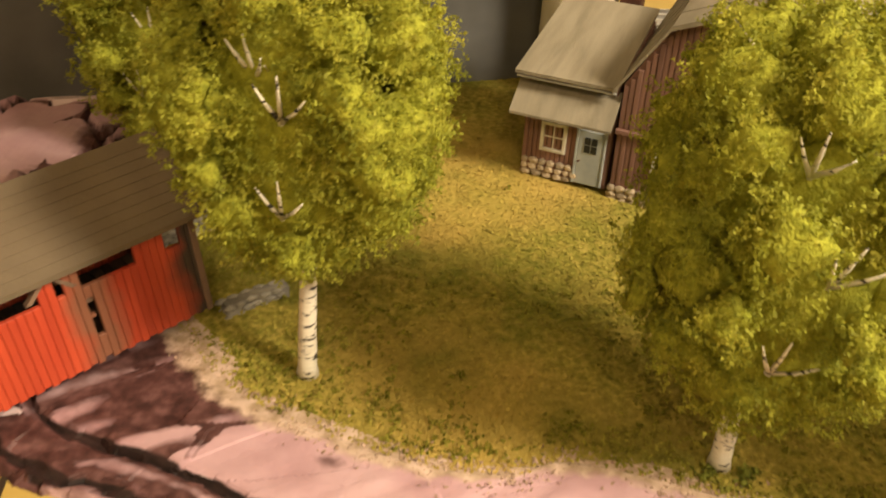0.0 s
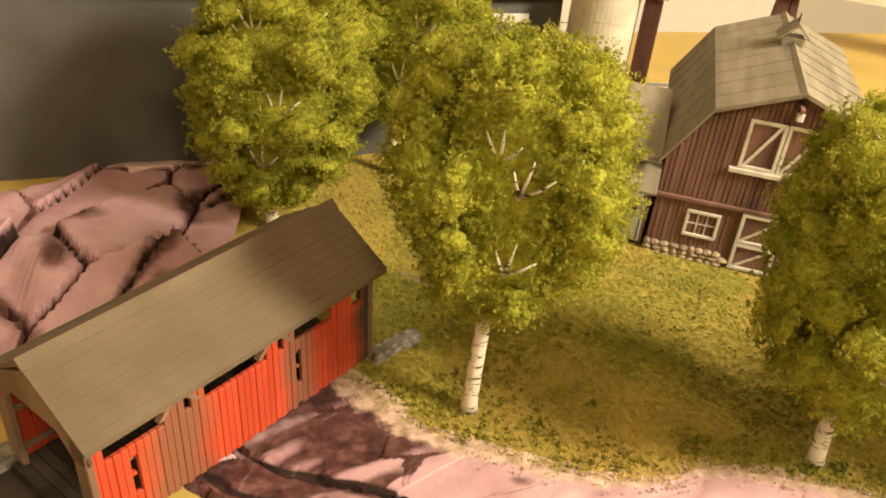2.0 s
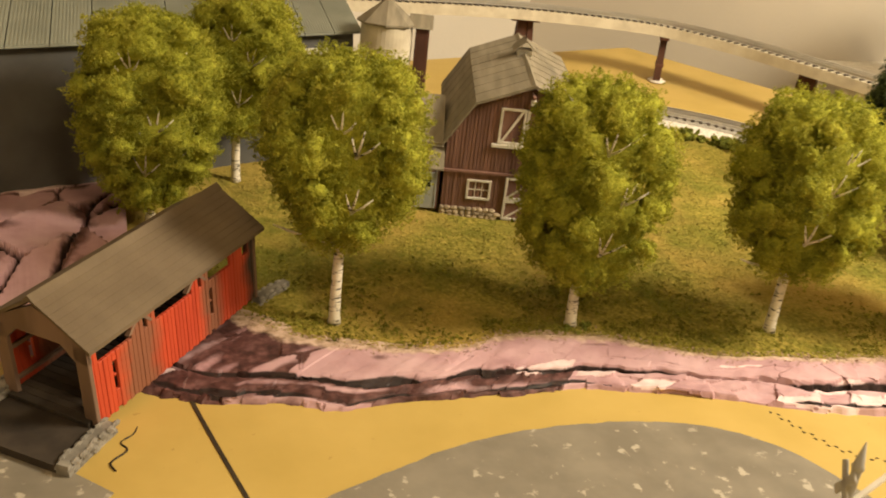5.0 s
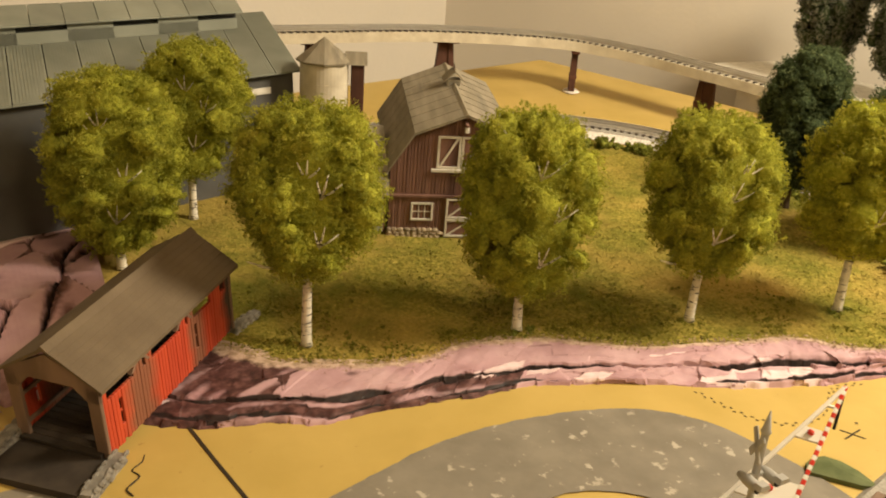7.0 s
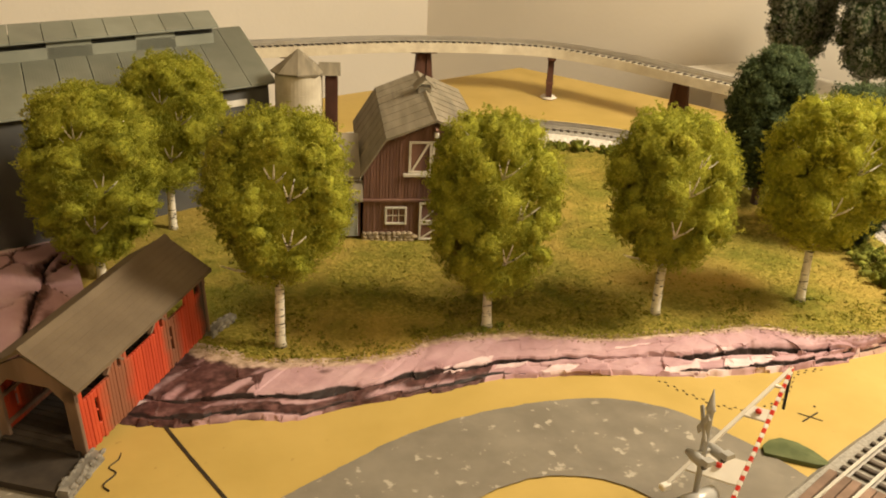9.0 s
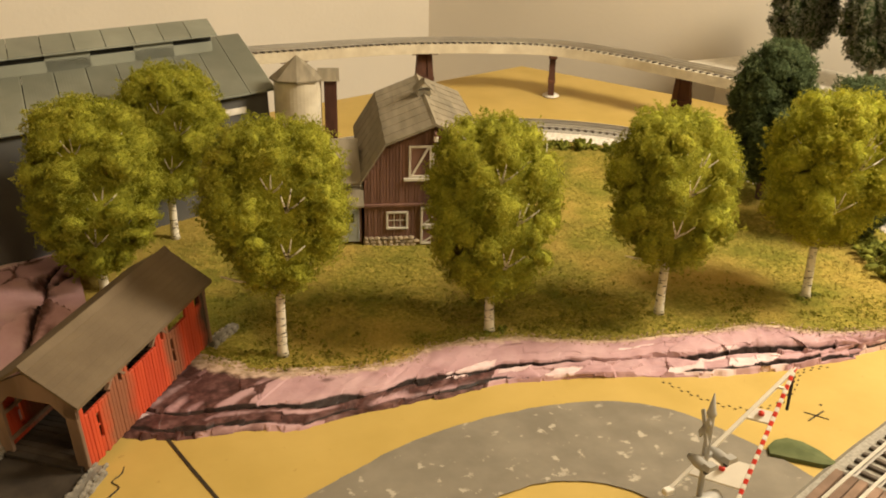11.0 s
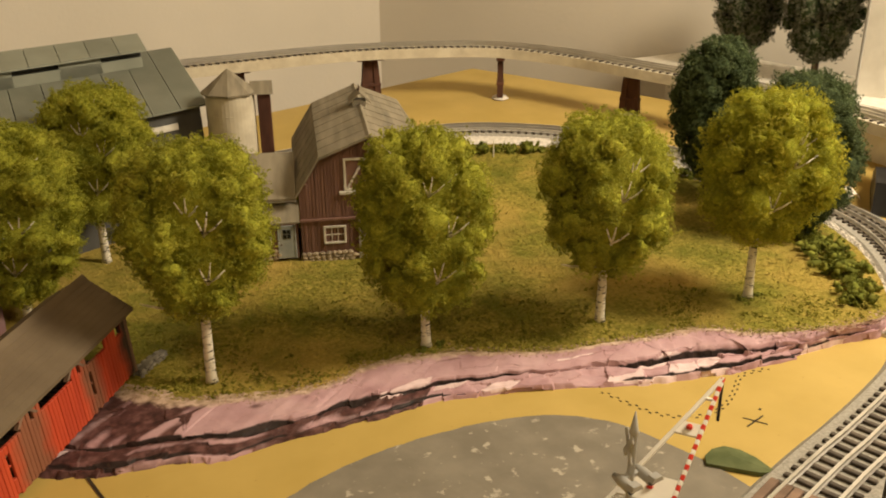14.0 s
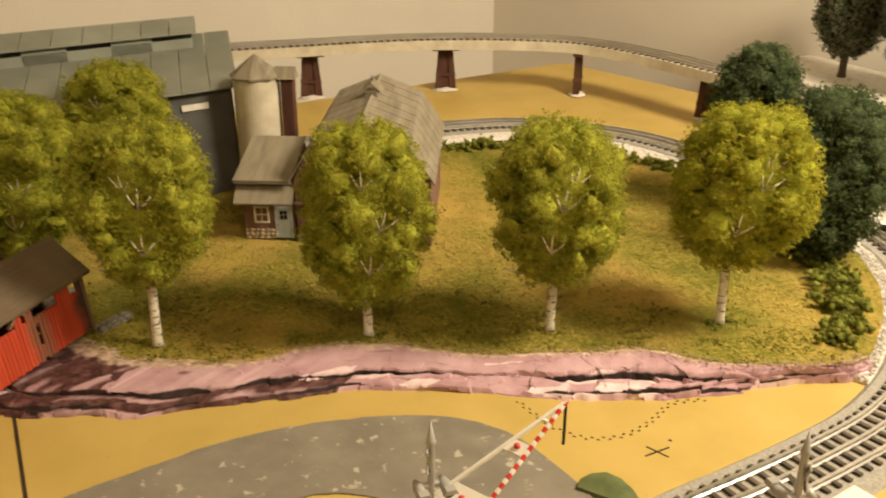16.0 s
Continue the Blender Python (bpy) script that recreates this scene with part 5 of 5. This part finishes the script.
# ---- crossing gates ----
def crossing_gate(m, label):
    g = thing("crossing_gate", m, label, "crossing gate", "crossing gates beside the track")
    part("base", box((-0.014, -0.013, 0.0), (0.014, 0.013, 0.004), 0.001), M["silver"], g)
    box_ = part("machine_box", box((-0.009, -0.008, 0.004), (0.009, 0.008, 0.030), 0.002), M["silver"], g)
    part("hatch", box((-0.006, -0.0092, 0.009), (0.006, -0.0078, 0.025), 0.0005), M["silver"], box_)
    part("motor", tube([(-0.013, -0.002, 0.034), (0.013, -0.002, 0.034)], [0.0055, 0.0055], 14), M["silver"], g, "", True)
    part("mast", tube([(0, 0, 0.028), (0, 0, 0.062), (0, 0, 0.064), (0, 0, 0.092), (0, 0, 0.094), (0, 0, 0.0955), (0, 0, 0.107)], [0.0018, 0.0018, 0.0022, 0.0021, 0.0030, 0.0024, 0.0003], 12), M["silver"], g, "", True)
    for a in (52, -52):
        blade = part("crossbuck", box((-0.0105, -0.0007, -0.0024), (0.0105, 0.0007, 0.0024), 0.0005, m=pose(0, 0.0032, 0.083, 0, 0, 62) @ pose(0, 0, 0, 0, a, 0)), M["silver"], g)
        for k in (-0.0065, 0.0065):
            part("letter_bar", box((k - 0.0024, -0.0011, -0.0009), (k + 0.0024, -0.0006, 0.0009), m=pose(0, 0.0032, 0.083, 0, 0, 62) @ pose(0, 0, 0, 0, a, 0)), M["blackplastic"], blade)
    for s in (-1, 1):
        lamp = part("signal_lamp", tube([(s * 0.0075, 0.005, 0.066), (s * 0.0075, -0.001, 0.066), (s * 0.0075, -0.007, 0.0655), (s * 0.0075, -0.009, 0.065)], [0.0018, 0.0033, 0.0033, 0.0035], 14), M["silver"], g, "", True)
        part("lens", tube([(s * 0.0075, -0.0092, 0.065), (s * 0.0075, -0.0098, 0.065)], [0.0029, 0.0027], 14), M["blackplastic"], lamp, "dark lamp glass")
        part("hood", prism([(s * 0.0075 - 0.0042, 0.067), (s * 0.0075 - 0.0028, 0.0700), (s * 0.0075 + 0.0028, 0.0700), (s * 0.0075 + 0.0042, 0.067)], 0.005, axis=1, start=-0.0135), M["silver"], lamp)
    part("lamp_bar", box((-0.010, -0.0015, 0.0645), (0.010, 0.0015, 0.0675), 0.0004), M["silver"], g)
    # twin arms that meet at the tip
    tip = Vector((0.0905, 0.019, 0.0900))
    a0, b0 = Vector((-0.010, 0.014, 0.037)), Vector((0.010, -0.017, 0.037))
    def bar(p, q, r, mat_, name, parent, lab=""):
        t = (q - p)
        mm = Matrix.Translation(p) @ t.to_track_quat("X", "Z").to_matrix().to_4x4()
        return part(name, box((0, -r, -r * 0.8), (t.length, r, r * 0.8), 0.0002, m=mm), mat_, parent, lab)
    bar(a0, tip, 0.0012, M["whiteplastic"], "arm", g, "white arm")
    n = 30
    for i in range(n):
        bar(b0.lerp(tip, i / n), b0.lerp(tip, (i + 1) / n), 0.0012, M["redplastic"] if i % 2 else M["whiteplastic"], "arm_stripe", g, "red stripe" if i % 2 else "white stripe")
    for f0, f1 in ((0.13, 0.29), (0.58, 0.66)):
        q = [a0.lerp(tip, f0), b0.lerp(tip, f0), b0.lerp(tip, f1), a0.lerp(tip, f1)]
        bm = bmesh.new()
        up = Vector((0, 0, 0.0006))
        hi, lo = [bm.verts.new(p + up) for p in q], [bm.verts.new(p - up) for p in q]
        bm.faces.new(hi)
        bm.faces.new(lo[::-1])
        for k in range(4):
            bm.faces.new((lo[k], lo[(k + 1) % 4], hi[(k + 1) % 4], hi[k]))
        bmesh.ops.recalc_face_normals(bm, faces=bm.faces[:])
        plate = part("lamp_plate", bm, M["whiteplastic"], g, "white plate")
        c = sum(q, Vector()) / 4
        part("warning_lamp", tube([c + Vector((0, 0, 0.0008)), c + Vector((0, 0, 0.0026)), c + Vector((0, 0, 0.0034))], [0.0019, 0.0018, 0.0008], 12), M["redplastic"], plate, "red lamp")
    bar(a0.lerp(tip, 0.84), b0.lerp(tip, 0.84), 0.0010, M["whiteplastic"], "cross_bar", g)
    for p in (a0, b0):
        part("counterweight", box((p.x - 0.004, p.y - 0.0022, p.z - 0.0025), (p.x + 0.003, p.y + 0.0022, p.z + 0.0016), 0.0007), M["whiteplastic"], g)
    part("rest_rod", tube([tip + Vector((-0.0005, 0, -0.001)), tip + Vector((-0.0005, 0, -0.030))], [0.0010, 0.0010], 8), M["blackplastic"], g, "black hanging rod")


crossing_gate(pose(0.0843, -0.0303, 0.0), "silver crossing gate with striped arm beside the road")
crossing_gate(pose(0.270, -0.102, 0.0, 0, 0, 178), "silver crossing gate with striped arm beside the curving track")


def relay_hut():
    h = thing("relay_hut", pose(0.3345, -0.0763, 0.0, 0, 0, 15.5), "small grey relay hut with white flat roof", "hut")
    part("body", box((-0.021, -0.0075, 0.0), (0.021, 0.0075, 0.0195), 0.0006), M["silver"], h)
    part("door", box((-0.006, -0.0083, 0.001), (0.004, -0.0074, 0.016), 0.0003), M["silver"], h)
    part("roof", box((-0.0245, -0.0098, 0.0195), (0.0245, 0.0098, 0.0222), 0.0008), M["whiteplastic"], h, "white roof")


relay_hut()


# ---- small things on the board ----
def green_ramp():
    pts = [(0.200, 0.014), (0.206, 0.021), (0.216, 0.024), (0.226, 0.022), (0.232, 0.013), (0.234, 0.0), (0.232, -0.018), (0.222, -0.012)]
    bm = bmesh.new()
    c = bm.verts.new((0.219, 0.008, 0.0062))
    ring = [bm.verts.new((x, y, 0.0035)) for x, y in pts]
    foot = [bm.verts.new((x, y, 0.0)) for x, y in pts]
    for i in range(len(pts)):
        j = (i + 1) % len(pts)
        bm.faces.new((c, ring[j], ring[i]))
        bm.faces.new((ring[i], ring[j], foot[j], foot[i]))
    bm.faces.new(foot)
    bmesh.ops.recalc_face_normals(bm, faces=bm.faces[:])
    tagged(part("ramp", bm, M["greenfelt"], smooth=False), "small dark green mound beside the grey road", "mound")


green_ramp()


def marks():
    rng = np.random.default_rng(12)
    bm = bmesh.new()
    line = spline([(0.206, 0.126), (0.211, 0.105), (0.219, 0.082), (0.234, 0.066), (0.254, 0.060), (0.274, 0.063), (0.295, 0.073), (0.318, 0.086), (0.345, 0.083)], 0.0042)
    for i, p in enumerate(line):
        d = line[min(i + 1, len(line) - 1)] - line[max(i - 1, 0)]
        a = math.degrees(math.atan2(d[1], d[0]))
        box((-0.0011, -0.0006, 0.0), (0.0011, 0.0006, 0.0005), 0, bm, pose(p[0], p[1], 0, 0, 0, a) @ pose(0, 0.0014 * (1 if i % 2 else -1), 0, 0, 0, rng.uniform(-15, 15)))
    tagged(part("pen_dots", bm, M["ink"]), "trail of small dark pen marks on the yellow board", "pen marks", kind="stuff")
    bm = bmesh.new()
    for a, l in ((10, 0.011), (118, 0.009)):
        box((-l, -0.0006, 0.0), (l, 0.0006, 0.0005), 0, bm, pose(0.274, 0.035, 0, 0, 0, a))
    box((-0.001, -0.001, 0), (0.001, 0.001, 0.0005), 0, bm, pose(0.290, 0.044, 0, 0, 0, 20))
    tagged(part("pen_cross", bm, M["ink"]), "dark pen cross drawn on the yellow board", "pen mark")
    w = [(-0.196, 0.206, 0.001), (-0.199, 0.199, 0.001), (-0.206, 0.193, 0.001), (-0.203, 0.185, 0.001), (-0.212, 0.176, 0.001), (-0.210, 0.168, 0.001)]
    tagged(part("wire", tube(spline(w, 0.002), [0.0006] * len(spline(w, 0.002)), 6), M["ink"]), "thin dark wire lying beside the bridge", "wire")


marks()


def power_unit():
    t = thing("power_clamp", pose(0.800, 0.270, deck_z(0.27), 0, 0, 35), "black plastic power unit with a cable behind the track", "power unit")
    part("body", prism([(-0.05, 0.0), (0.05, 0.0), (0.045, 0.03), (0.01, 0.045), (-0.045, 0.04)], 0.05, axis=1, start=-0.025), M["blackplastic"], t)
    part("arm", box((-0.02, -0.075, 0.0), (0.012, -0.025, 0.022), 0.004), M["blackplastic"], t)
    part("cable", tube([(0.0, -0.075, 0.01), (0.03, -0.10, 0.006), (0.07, -0.12, 0.004), (0.13, -0.13, 0.004)], [0.003] * 4, 8), M["blackplastic"], t)
    rng = np.random.default_rng(2)
    n = 22
    v = []
    for i in range(n):
        for j in range(n):
            x, y = (i / (n - 1) - 0.5) * 0.075, (j / (n - 1) - 0.5) * 0.05
            r = math.hypot(x / 0.0375, y / 0.025)
            v.append((x, y, max(0.001, 0.020 * (1 - 0.7 * r) + 0.012 * noise.noise(Vector((x * 55, y * 75, 2))))))
    f = [(i * n + j, i * n + j + 1, (i + 1) * n + j + 1, (i + 1) * n + j) for i in range(n - 1) for j in range(n - 1)]
    c = raw("crumpled_cloth", v, f, M["cloth"], smooth=True)
    c.matrix_world = pose(0.745, 0.325, deck_z(0.325) + 0.008, 0, 0, 60)
    tagged(c, "crumpled white cloth lying beside the track", "cloth")


power_unit()

sk = (0.452, 0.640)
tagged(part("stake", tube([(*sk, deck_z(sk[1])), (*sk, deck_z(sk[1]) + 0.024)], [0.0009, 0.0007], 6), M["trim"]), "thin pale stake standing by the back hedge", "stake")
